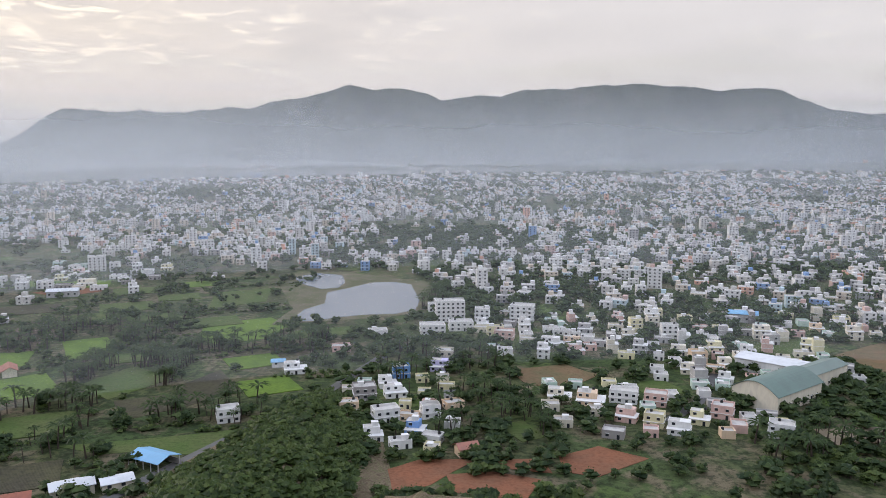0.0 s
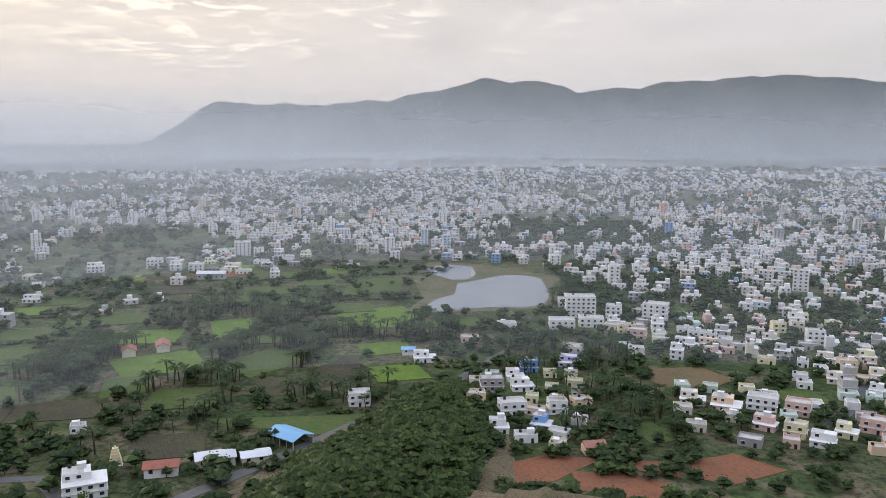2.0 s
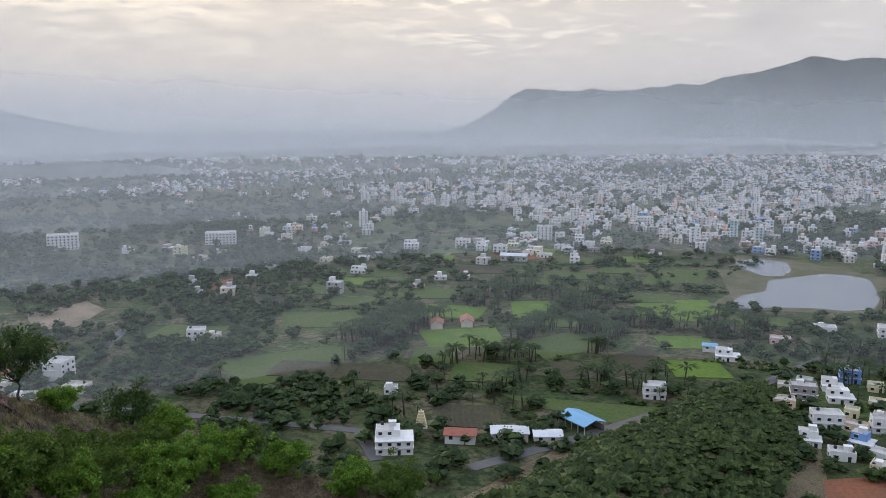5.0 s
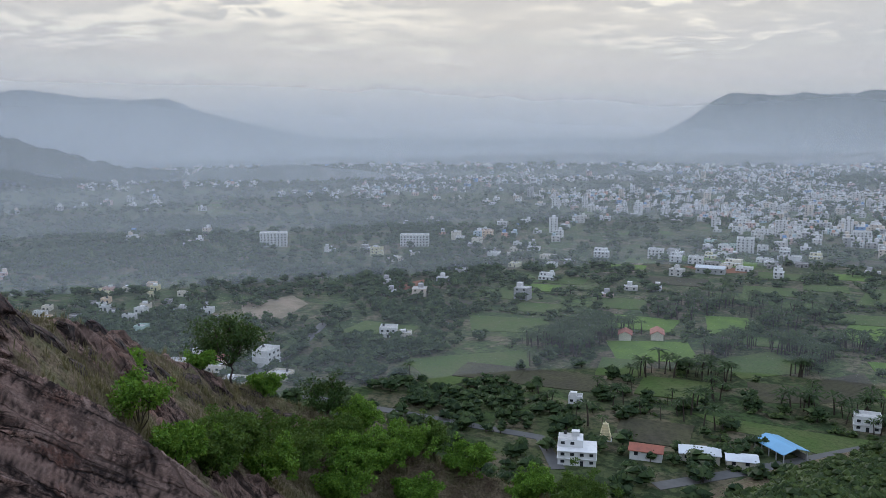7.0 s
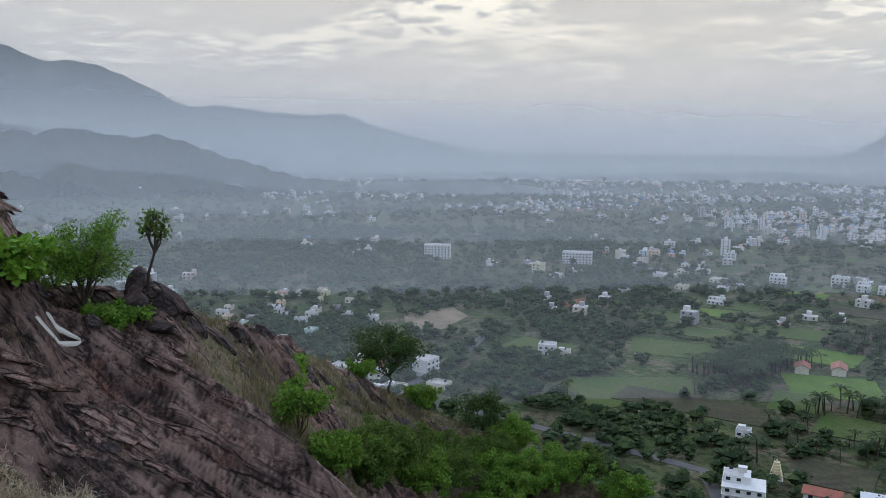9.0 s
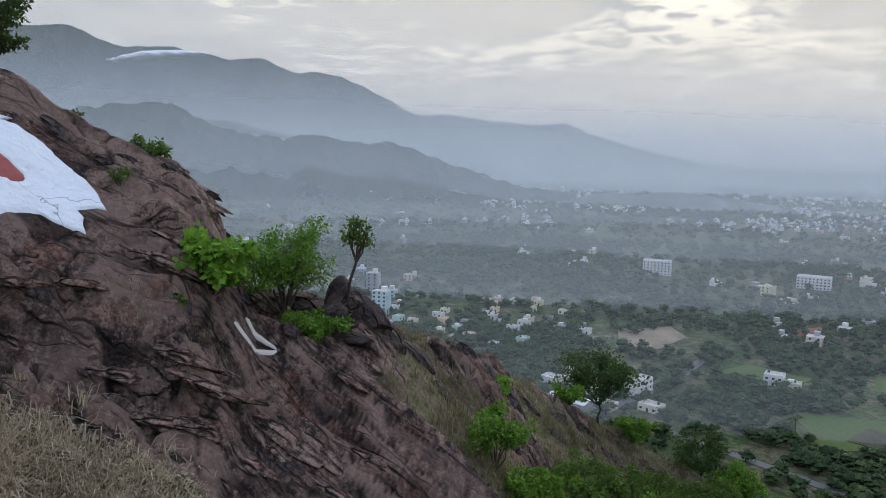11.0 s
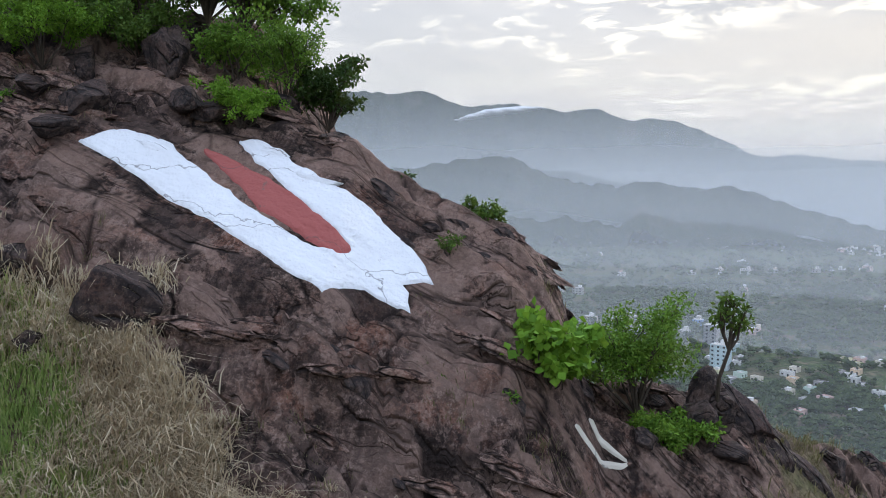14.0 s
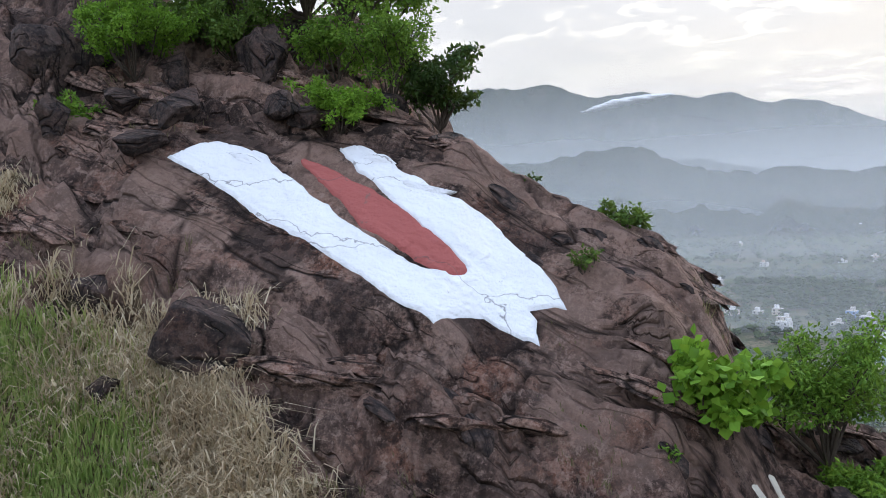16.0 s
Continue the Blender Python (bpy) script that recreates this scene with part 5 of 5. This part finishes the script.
# x, y, width, depth, storeys, turn, colour: the group by the red soil
NEAR = [
    (-10, 283, 9, 9, 2, -12, 4), (-25, 277, 9, 8, 2, 10, 0), (-15, 270, 10, 7, 1, 14, 0), (-4, 275, 10, 7, 1, -20, 0), (-22, 297, 13, 9, 2, 20, 0), (-37, 305, 10, 8, 2, 12, 7),
    (-32, 318, 12, 10, 3, 12, 9), (-20, 327, 12, 9, 2, 15, 0), (-24, 340, 10, 8, 2, 12, 0), (-19, 355, 10, 8, 2, 10, 4), (4, 312, 10, 8, 1, 24, 7),
]
EAST = [
    (-5, 301, 9, 7, 2, 14, 0), (48, 322, 12, 9, 2, -10, 1), (60, 317, 14, 12, 2, -14, 7), (74, 320, 14, 9, 2, -18, 0), (86, 316, 11, 9, 2, -20, 2),
    (70, 297, 10, 8, 2, -25, 2), (79, 291, 9, 7, 2, -24, 5), (86, 283, 10, 8, 2, -22, 0), (97, 294, 9, 8, 2, -24, 5), (108, 301, 10, 9, 2, -26, 2),
    (122, 280, 11, 9, 2, -24, 0),
]
MIDDLE = [
    (4, 472, 20, 12, 5, 6, 0), (47, 470, 16, 11, 4, -16, 0), (-6, 440, 16, 11, 2, 8, 0), (10, 448, 16, 10, 2, 5, 0), (-36, 436, 12, 9, 1, 12, 0), (-1, 366, 11, 9, 2, -8, 8), (0, 384, 12, 9, 2, -6, 1),
    (33, 425, 12, 9, 2, -14, 2), (57, 410, 14, 9, 2, -16, 0), (45, 418, 10, 8, 1, -10, 1), (-52, 402, 11, 8, 1, 10, 2),
]
WESTERN = [
    (-82, 297, 10, 8, 2, 20, 0), (-140, 205, 14, 11, 3, 34, 0), (-172, 250, 6, 5, 1, 28, 0), (-299, 268, 10, 9, 2, 40, 0), (-292, 272, 9, 7, 1, 40, 1), (-68, 362, 12, 9, 2, 14, 0),
    (-613, 412, 28, 16, 5, 52, 0), (-521, 500, 30, 16, 4, 42, 0), (-286, 660, 16, 12, 5, 22, 0), (-234, 790, 18, 12, 4, 16, 0), (-218, 560, 8, 8, 3, 20, 0),
]
for group, shrink in ((NEAR, 0.76), (EAST, 0.8), (MIDDLE, 0.85), (WESTERN, 0.85)):
    for x, y, w, d, f, turn, colour in group:
        house(x, y, w, d, f, turn, colour, seed=int(x * 7 + y), shrink=shrink)

spots = []


def free(x, y, gap):
    return all((x - a) ** 2 + (y - b) ** 2 > gap * gap for a, b in spots)


for group in (NEAR, EAST, MIDDLE, WESTERN):
    spots += [(g[0], g[1]) for g in group]


def wet(x, y):
    """On the lake, its banks, the spur or a kept field."""
    lake = ((x + 58) / 62) ** 2 + ((y - 560) / 105) ** 2 < 1
    spur = y < 330 and abs(-x - float(np.interp(y, (100, 240, 325), (62, 54, 45)))) < 26
    return lake or spur


# the quarter east of the lake and the hamlets west of it
QUARTERS = ((-40, 4, 264, 348, 12, 0.6), (40, 128, 278, 340, 22, 0.6), (20, 240, 385, 480, 84, 0.70), (95, 190, 345, 390, 22, 0.62), (-560, -330, 420, 620, 26, 0.9), (-520, -390, 120, 250, 40, 0.55), (-330, -220, 560, 680, 26, 0.9), (-330, -280, 160, 205, 7, 0.8))
made = 0
for x0, x1, y0, y1, count, dense in QUARTERS:
    tries = 0
    n = 0
    while n < count and tries < 900:
        tries += 1
        x, y = rng.uniform(x0, x1), rng.uniform(y0, y1)
        if wet(x, y) or not free(x, y, 14.5 * dense):
            continue
        if 190 < x < 245 and 355 < y < 425:
            continue
        spots.append((x, y))
        turn = math.degrees(math.atan2(-x, y)) * 0.6 + rng.choice([0, 0, 90]) + rng.uniform(-12, 12)
        colour = int(rng.choice([0, 0, 0, 0, 1, 1, 2, 3, 7, 6, 5, 9]))
        house(x, y, rng.uniform(9, 15) * dense, rng.uniform(8, 12) * dense, int(rng.choice([1, 1, 1, 2, 2, 3])) if dense > 0.6 else 1, turn, colour, seed=made, detail=False)
        n += 1
        made += 1


# ---- sheds and the temple ----
def gable(name, x, y, wide, deep, eave, rise, turn, roof, label, wall=None, arch=False):
    """A shed with posts or walls under a pitched or arched sheet roof."""
    root = empty(name, pose(x, y, 0, 0, 0, turn))
    tagged(root, label, "shed")
    w, d = wide / 2, deep / 2
    q = np.linspace(-1, 1, 15 if arch else 3)
    z = eave + rise * (np.cos(q * math.pi / 2) if arch else 1 - np.abs(q))
    top = np.array([[[s * (w + 0.5), t * (d + 0.6), h] for t, h in zip(q, z)] for s in (-1, 1)])
    low = top - np.array([0, 0, 0.15])
    rows = np.concatenate([top, low[::-1]])
    part("roof", mesh_of("roof", rows, grid_faces(4, len(q)).tolist() + [[3 * len(q) + i, 3 * len(q) + i + 1, i + 1, i] for i in range(len(q) - 1)], roof), root)
    if wall:
        ends = [(s * w, t * d, h - 0.2) for s in (-1, 1) for t, h in zip(q, z)]
        base_pts = [(s * w, t * d, -0.3) for s in (-1, 1) for t in q]
        m = len(q)
        f = []
        for s in (0, 1):
            f += [[2 * m + s * m + i, 2 * m + s * m + i + 1, s * m + i + 1, s * m + i] for i in range(m - 1)]
        f += [[2 * m, 3 * m, m, 0], [3 * m - 1, 4 * m - 1, 2 * m - 1, m - 1]]
        part("body", mesh_of("body", ends + base_pts, f, wall), root)
        for i in range(int(wide / 4)):
            part("window", WINDOW_MESH, root, pose(-w + 2 + 4 * i, -d, 2.2))
    else:
        for i in range(5):
            for s in (-1, 1):
                part("post", boxes_mesh("post", [(-0.12, -0.12, -0.3, 0.12, 0.12, eave)], M_WALLS[3]), root, pose(-w + wide * i / 4, s * d, 0))
        part("back_wall", boxes_mesh("back_wall", [(-w, d - 0.2, -0.3, w, d, eave - 1.2)], M_WALLS[9]), root)
    return root


gable("shed", -95, 254, 13.5, 9, 3.2, 1.5, -28, M_BLUE_SHEET, "open shed with a bright blue sheet roof")
gable("factory_hall", 137, 321, 34, 20, 7.0, 4.5, 38, M_GREEN_SHEET, "large hall with an arched green sheet roof", M_WALLS[1], True)
gable("factory_shed", 163, 343, 34, 11, 7.5, 1.8, 38, M_GREEN_SHEET, "long shed with a green sheet roof", M_WALLS[1])
gable("factory_shed", 152, 362, 30, 14, 6.0, 1.2, -42, M_WHITE_SHEET, "long shed with a pale sheet roof", M_WALLS[0])
gable("shed", -209, 346, 9, 6, 3.0, 1.8, -60, M_TILE, "small farm shed with a tiled roof", M_WALLS[1])
gable("shed", -198, 358, 11, 6, 3.0, 1.8, -60, M_TILE, "small farm shed with a tiled roof", M_WALLS[1])
gable("shed", -78, 372, 6, 5, 2.8, 1.0, 10, M_BLUE_SHEET, "hut with a blue sheet roof", M_WALLS[0])
gable("shed", 178, 470, 16, 9, 5.0, 1.5, -20, M_BLUE_SHEET, "long shed with a blue sheet roof", M_WALLS[3])
gable("shed", 8, 263, 7, 5, 3.0, 1.5, 20, M_TILE, "small house with a tiled roof", M_WALLS[7])
gable("shed", -100, 236, 9, 6, 3.0, 1.0, 30, M_WHITE_SHEET, "workshop with a pale sheet roof", M_WALLS[1])
gable("shed", -112, 232, 12, 7, 3.2, 1.2, 30, M_WHITE_SHEET, "workshop with a pale sheet roof", M_WALLS[1])
gable("shed", -125, 222, 10, 6, 3.2, 1.4, 24, M_TILE, "house with a tiled roof by the road", M_WALLS[0])
gable("shed", -292, 158, 18, 8, 4.0, 1.2, 30, M_WHITE_SHEET, "long shed with a pale sheet roof", M_WALLS[3])
gable("shed", -318, 180, 13, 8, 3.8, 1.6, 40, M_TILE, "long house with a tiled roof", M_WALLS[1])
gable("shed", -262, 548, 20, 9, 4.2, 1.5, 16, M_WHITE_SHEET, "long shed with a pale sheet roof", M_WALLS[3])

temple = tagged(empty("temple_tower", pose(-143, 226, 0, 0, 0, 30) @ Matrix.Scale(0.72, 4)), "stepped cream temple tower among trees", "temple")
tiers = [(-2.6 + 0.28 * i, -2.0 + 0.22 * i, 1.3 * i, 2.6 - 0.28 * i, 2.0 - 0.22 * i, 1.3 * i + 1.15) for i in range(6)]
part("base", boxes_mesh("base", [(-3, -2.4, -0.5, 3, 2.4, 0.2)], M_WALLS[0]), temple)
for b in tiers:
    part("tier", boxes_mesh("tier", [b, (b[0] - 0.15, b[1] - 0.15, b[5], b[3] + 0.15, b[4] + 0.15, b[5] + 0.15)], M_GOLD), temple)
part("finial", mesh_of("finial", *tube([(0, 0, 7.8), (0, 0, 8.4), (0, 0, 9.0)], [0.7, 0.45, 0.05], 8), M_GOLD), temple)

# ---- the far town ----
def town_share(x, y):
    """How thickly a spot is built on."""
    r, az = np.hypot(x, y), np.degrees(np.arctan2(-x, y))
    near = np.interp(az, (-45, -5, 8, 20, 32, 45, 60, 80, 100), (470, 480, 640, 700, 950, 1150, 1300, 1700, 2600))
    full = np.interp(az, (-45, 10, 25, 40, 60, 80, 100), (0.95, 0.95, 0.8, 0.5, 0.36, 0.22, 0.1))
    patch = smooth(-0.55, 0.35, fnoise(x * 0.006, y * 0.006, 3.3, 3))
    some = 0.10 * smooth(0.1, 0.5, fnoise(x * 0.008, y * 0.008, 8.8, 2)) * (r > 480)
    return np.maximum(full * smooth(0, np.where(az < 10, 70, 150), r - near) * np.maximum(patch, 0.75 * (r < 760) * (az < 6)), some) * np.interp(r, (0, 2600, 3600, 4400), (1, 1, 0.7, 0.25))


def scatter(gen, count, r0, r1, az0, az1, share):
    r = np.sqrt(gen.uniform(r0 * r0, r1 * r1, count))
    az = np.radians(gen.uniform(az0, az1, count))
    x, y = -r * np.sin(az), r * np.cos(az)
    ok = gen.uniform(0, 1, count) < share(x, y)
    return x[ok], y[ok], r[ok]


far_town = Heap()
gt = np.random.default_rng(31)
for r0, r1, count, low, high in ((455, 700, 2000, 6.5, 11), (700, 1100, 4300, 6, 10.5), (1100, 1900, 7600, 6.5, 11.5), (1900, 3000, 8500, 8, 14), (3000, 4400, 7000, 10, 20)):
    xs, ys, rs = scatter(gt, count, r0, r1, -40, 95, town_share)
    for x, y, r in zip(xs, ys, rs):
        if wet(x, y) or (r < 700 and not free(x, y, 11)):
            continue
        if r < 700:
            spots.append((x, y))
        w, d = gt.uniform(low, high) / 2, gt.uniform(low, high) / 2.4
        floors = int(gt.choice([1, 1, 2, 2, 2, 3])) if gt.random() > 0.02 else 6
        h, z0 = 2.5 * floors, float(plain_z(r))
        q = math.atan2(-x, y) * 0.7 + gt.uniform(-0.25, 0.25)
        c, s = math.cos(q), math.sin(q)
        turn = np.array([[c, s, 0], [-s, c, 0], [0, 0, 1]])
        put = lambda b, m: far_town.put(box(*b) @ turn + np.array([x, y, z0]), BOX_F, m)
        put((-w, -d, -1, w, d, h), 0)
        if r < 1900:
            put((-w + 0.3, -d + 0.3, h - 0.05, w - 0.3, d - 0.3, h + 0.05), 1)
            k0 = gt.uniform(-w, w - 3)
            put((k0, 0, h, k0 + 3, d, h + 2.4), 0)
        else:
            put((-w, 0, h, gt.uniform(-w / 2, w / 2), d, h + 3), 0)
        if r < 1300:
            for f in range(floors):
                m = max(2, int(w / 1.6))
                for i in range(m):
                    cx = -w + 2 * w * (i + 0.5) / m
                    put((cx - 0.6, -d - 0.06, 2.5 * f + 0.8, cx + 0.6, -d + 0.05, 2.5 * f + 1.9), 2)
            if gt.random() < 0.5:
                put((-w - 0.3, -d - 0.5, 2.45, w + 0.3, -d, 2.6), 0)
        elif r < 2200:
            for f in range(floors):
                put((-w * 0.8, -d - 0.08, 2.5 * f + 0.8, w * gt.uniform(-0.2, 0.8), -d + 0.05, 2.5 * f + 1.8), 2)
tagged(new("far_town", far_town.mesh("far_town", [M_TOWN, M_ROOFTOP, M_WINDOW])), "dense pale flat-roofed houses of the town", "town", kind="stuff")

# ---- trees of the plain ----
OCTA_F = np.array([[0, 2, 4], [2, 1, 4], [1, 3, 4], [3, 0, 4], [2, 0, 5], [1, 2, 5], [3, 1, 5], [0, 3, 5]])
OCTA_V = np.array([[1, 0, 0], [-1, 0, 0], [0, 1, 0], [0, -1, 0], [0, 0, 0.8], [0, 0, -0.8]])


def tree_shape(gen, clumps, leaves):
    """One crown, about 1 wide and 1 high: lumps of foliage with leaf sprays round them."""
    h = Heap()
    q = gen.uniform(0, 2 * math.pi, clumps)
    rad = 0.32 * np.sqrt(gen.uniform(0, 1, clumps))
    c = np.stack([np.cos(q) * rad, np.sin(q) * rad, 0.24 + 0.55 * gen.uniform(0, 1, clumps) * (1 - rad)], -1)
    for p in c:
        h.put(p + OCTA_V * gen.uniform(0.15, 0.27) * gen.uniform(0.7, 1.3, (6, 1)), OCTA_F)
    if leaves:
        v, f = leaf_cloud(c, 0.27, leaves, 0.15 if leaves < 50 else 0.095, gen, 0.9)
        h.put(v, f)
    t, f = tube([(0, 0, -0.05), (0.01, 0, 0.3), (0, 0.02, 0.6)], [0.035, 0.025, 0.012], 4)
    h.put(t, f, 1)
    return np.concatenate(h.v), h.f, h.m


def palm_shape(gen, fronds, tall=1.0):
    h = Heap()
    bend = gen.uniform(-0.08, 0.08, 2)
    t, f = tube([(0, 0, -0.05), (bend[0] * 0.4, bend[1] * 0.4, 0.45), (bend[0], bend[1], 0.82)], [0.022, 0.016, 0.013], 5)
    h.put(t, f, 1)
    for i in range(fronds):
        q = 2 * math.pi * i / fronds + gen.uniform(-0.2, 0.2)
        up = gen.uniform(-0.25, 0.75)
        d, s = np.array([math.cos(q), math.sin(q), 0]), np.array([-math.sin(q), math.cos(q), 0])
        o = np.array([bend[0], bend[1], 0.82])
        a, b, c = o, o + d * 0.15 + np.array([0, 0, 0.12 * up + 0.06]), o + d * 0.30 + np.array([0, 0, 0.12 * up - 0.07])
        h.put([a, b + s * 0.035 - [0, 0, 0.03], c, b - s * 0.035 - [0, 0, 0.03], b], [[0, 1, 4], [4, 1, 2], [0, 4, 3], [4, 2, 3]])
    return np.concatenate(h.v), h.f, h.m


def forest(name, shapes, xs, ys, zs, tall, wide, mats, label, gen, category="trees"):
    out_v, out_f, out_m, n = [], [], [], 0
    for x, y, z in zip(xs, ys, zs):
        v, f, m = shapes[gen.integers(len(shapes))]
        q, s = gen.uniform(0, 6.28), gen.uniform(0.65, 1.35)
        c, sn = math.cos(q), math.sin(q)
        out_v.append(v @ np.array([[c, sn, 0], [-sn, c, 0], [0, 0, 1]]) * np.array([wide * s * gen.uniform(0.8, 1.25)] * 2 + [tall * s]) + np.array([x, y, z]))
        out_f.extend([[i + n for i in g] for g in f])
        out_m.extend(m)
        n += len(v)
    return tagged(new(name, mesh_of(name, np.concatenate(out_v), out_f, mats, out_m)), label, category, kind="stuff")


gf = np.random.default_rng(41)
NEAR_TREES = [tree_shape(gf, 11, 120) for _ in range(7)]
MID_TREES = [tree_shape(gf, 8, 20) for _ in range(6)]
FAR_TREES = [tree_shape(gf, 5, 0) for _ in range(5)]
PALMS = [palm_shape(gf, 11) for _ in range(5)]

field_boxes = [(min(p[0] for p in pts), max(p[0] for p in pts), min(p[1] for p in pts), max(p[1] for p in pts)) for _, _, pts in FIELDS]
spot_arr = np.array(spots)


def clear_of(x, y, room=5.8):
    """1 where no house, field or water is."""
    ok = np.ones(len(x), bool)
    for x0, x1, y0, y1 in field_boxes:
        ok &= ~((x > x0 + 3) & (x < x1 - 3) & (y > y0 + 3) & (y < y1 - 3))
    ok &= ~(((x + 58) / 50) ** 2 + ((y - 562) / 98) ** 2 < 1)
    d = (x[:, None] - spot_arr[None, :, 0]) ** 2 + (y[:, None] - spot_arr[None, :, 1]) ** 2
    ok &= d.min(1) > room * room
    return ok


def wood_share(x, y):
    r, az = np.hypot(x, y), np.degrees(np.arctan2(-x, y))
    n = smooth(-0.25, 0.4, fnoise(x * 0.012, y * 0.012, 1.7, 3))
    west = smooth(30, 48, az)
    east = smooth(14, -2, az)
    return clear_of(x, y) * np.clip(0.05 + 0.22 * west + 0.3 * east + 0.8 * n * (0.25 + 0.75 * west + 0.75 * east), 0, 1)


xs, ys, rs = scatter(gf, 8200, 195, 480, -36, 82, wood_share)
forest("trees", NEAR_TREES, xs, ys, xs * 0, 5.2, 6.2, [M_TREE_FAR, M_BARK], "dark green trees between fields and houses", gf)
xs, ys, rs = scatter(gf, 12500, 480, 1000, -38, 88, lambda x, y: np.clip(wood_share(x, y) * 0.85 + 0.14, 0, 1) * (((x + 58) / 55) ** 2 + ((y - 562) / 100) ** 2 > 1))
forest("trees", MID_TREES, xs, ys, xs * 0, 6.2, 8.4, [M_TREE_FAR, M_BARK], "dark green trees between fields and houses", gf)
xs, ys, rs = scatter(gf, 15000, 1000, 2300, -40, 92, lambda x, y: 0.35 + 0.5 * smooth(-0.3, 0.4, fnoise(x * 0.008, y * 0.008, 6.1, 3)))
forest("trees", FAR_TREES, xs, ys, plain_z(rs), 7.5, 13.0, [M_TREE_FAR, M_BARK], "distant dark treetops among the houses", gf)
xs, ys, rs = scatter(gf, 5200, 2300, 4300, -40, 95, lambda x, y: 0.8 + 0 * x)
forest("trees", FAR_TREES, xs, ys, plain_z(rs), 11.0, 34.0, [M_TREE_FAR, M_BARK], "distant dark treetops among the houses", gf)

# scrub on the spur and the hill's foot
sx, sy = gf.uniform(-95, -15, 2600), gf.uniform(130, 332, 2600)
keep = np.abs(-sx - np.interp(sy, (100, 240, 325), (62, 54, 45))) < np.interp(sy, (100, 240, 300, 330), (34, 27, 19, 8))
forest("scrub", NEAR_TREES, sx[keep], sy[keep], height(-sx[keep], sy[keep]) - EYE_Z * 0 - 0.3, 4.2, 5.0, [M_TREE_HILL, M_BARK], "dense green scrub covering the rocky spur", gf)
sx, sy = gf.uniform(-20, 190, 1500), gf.uniform(190, 262, 1500)
keep = clear_of(sx, sy, 8) & (gf.uniform(0, 1, 1500) < 0.7 * smooth(-0.3, 0.3, fnoise(sx * 0.02, sy * 0.02, 4.4, 3)))
forest("scrub", NEAR_TREES, sx[keep], sy[keep], np.maximum(height(-sx[keep], sy[keep]), 0) - 0.2, 4.6, 5.6, [M_TREE_HILL, M_BARK], "green trees and scrub at the hill's foot", gf)

# hedgerows of low bushes along field edges
hx, hy = [], []
for _ in range(120):
    x0, y0 = gf.uniform(-330, -60), gf.uniform(225, 620)
    q = radians(24) + gf.choice([0, math.pi / 2]) + gf.uniform(-0.15, 0.15)
    s = np.arange(0, gf.uniform(25, 80), 3.2)
    hx.append(x0 + s * math.cos(q) + gf.normal(0, 0.8, len(s))), hy.append(y0 + s * math.sin(q) + gf.normal(0, 0.8, len(s)))
hx, hy = np.concatenate(hx), np.concatenate(hy)
keep = clear_of(hx, hy, 6)
forest("hedgerow", MID_TREES, hx[keep], hy[keep], hx[keep] * 0 - 0.4, 2.6, 4.2, [M_TREE_HILL, M_BARK], "low bushy hedges along field edges", gf, "hedge")

# coconut groves
def grove(x0, x1, y0, y1, count):
    return gf.uniform(x0, x1, count), gf.uniform(y0, y1, count)


px, py = [], []
for g in ((-165, -120, 340, 385, 230), (-215, -175, 290, 325, 0), (-240, -205, 300, 360, 240), (-225, -150, 395, 470, 140), (-130, -60, 395, 430, 90), (-110, -70, 290, 325, 40), (-175, -140, 285, 318, 60), (-160, -110, 255, 290, 24), (-30, 30, 330, 400, 70), (-14, 4, 490, 560, 60), (100, 190, 255, 285, 40), (-5, 40, 280, 330, 60), (200, 300, 460, 520, 60), (-260, -120, 225, 300, 60)):
    a, b = grove(*g)
    px.append(a), py.append(b)
px, py = np.concatenate(px), np.concatenate(py)
keep = clear_of(px, py, 6)
forest("coconut_palms", PALMS, px[keep], py[keep], px[keep] * 0, 7.5, 13.0, [M_PALM, M_BARK], "coconut palms in groves and along fields", gf, "palms")
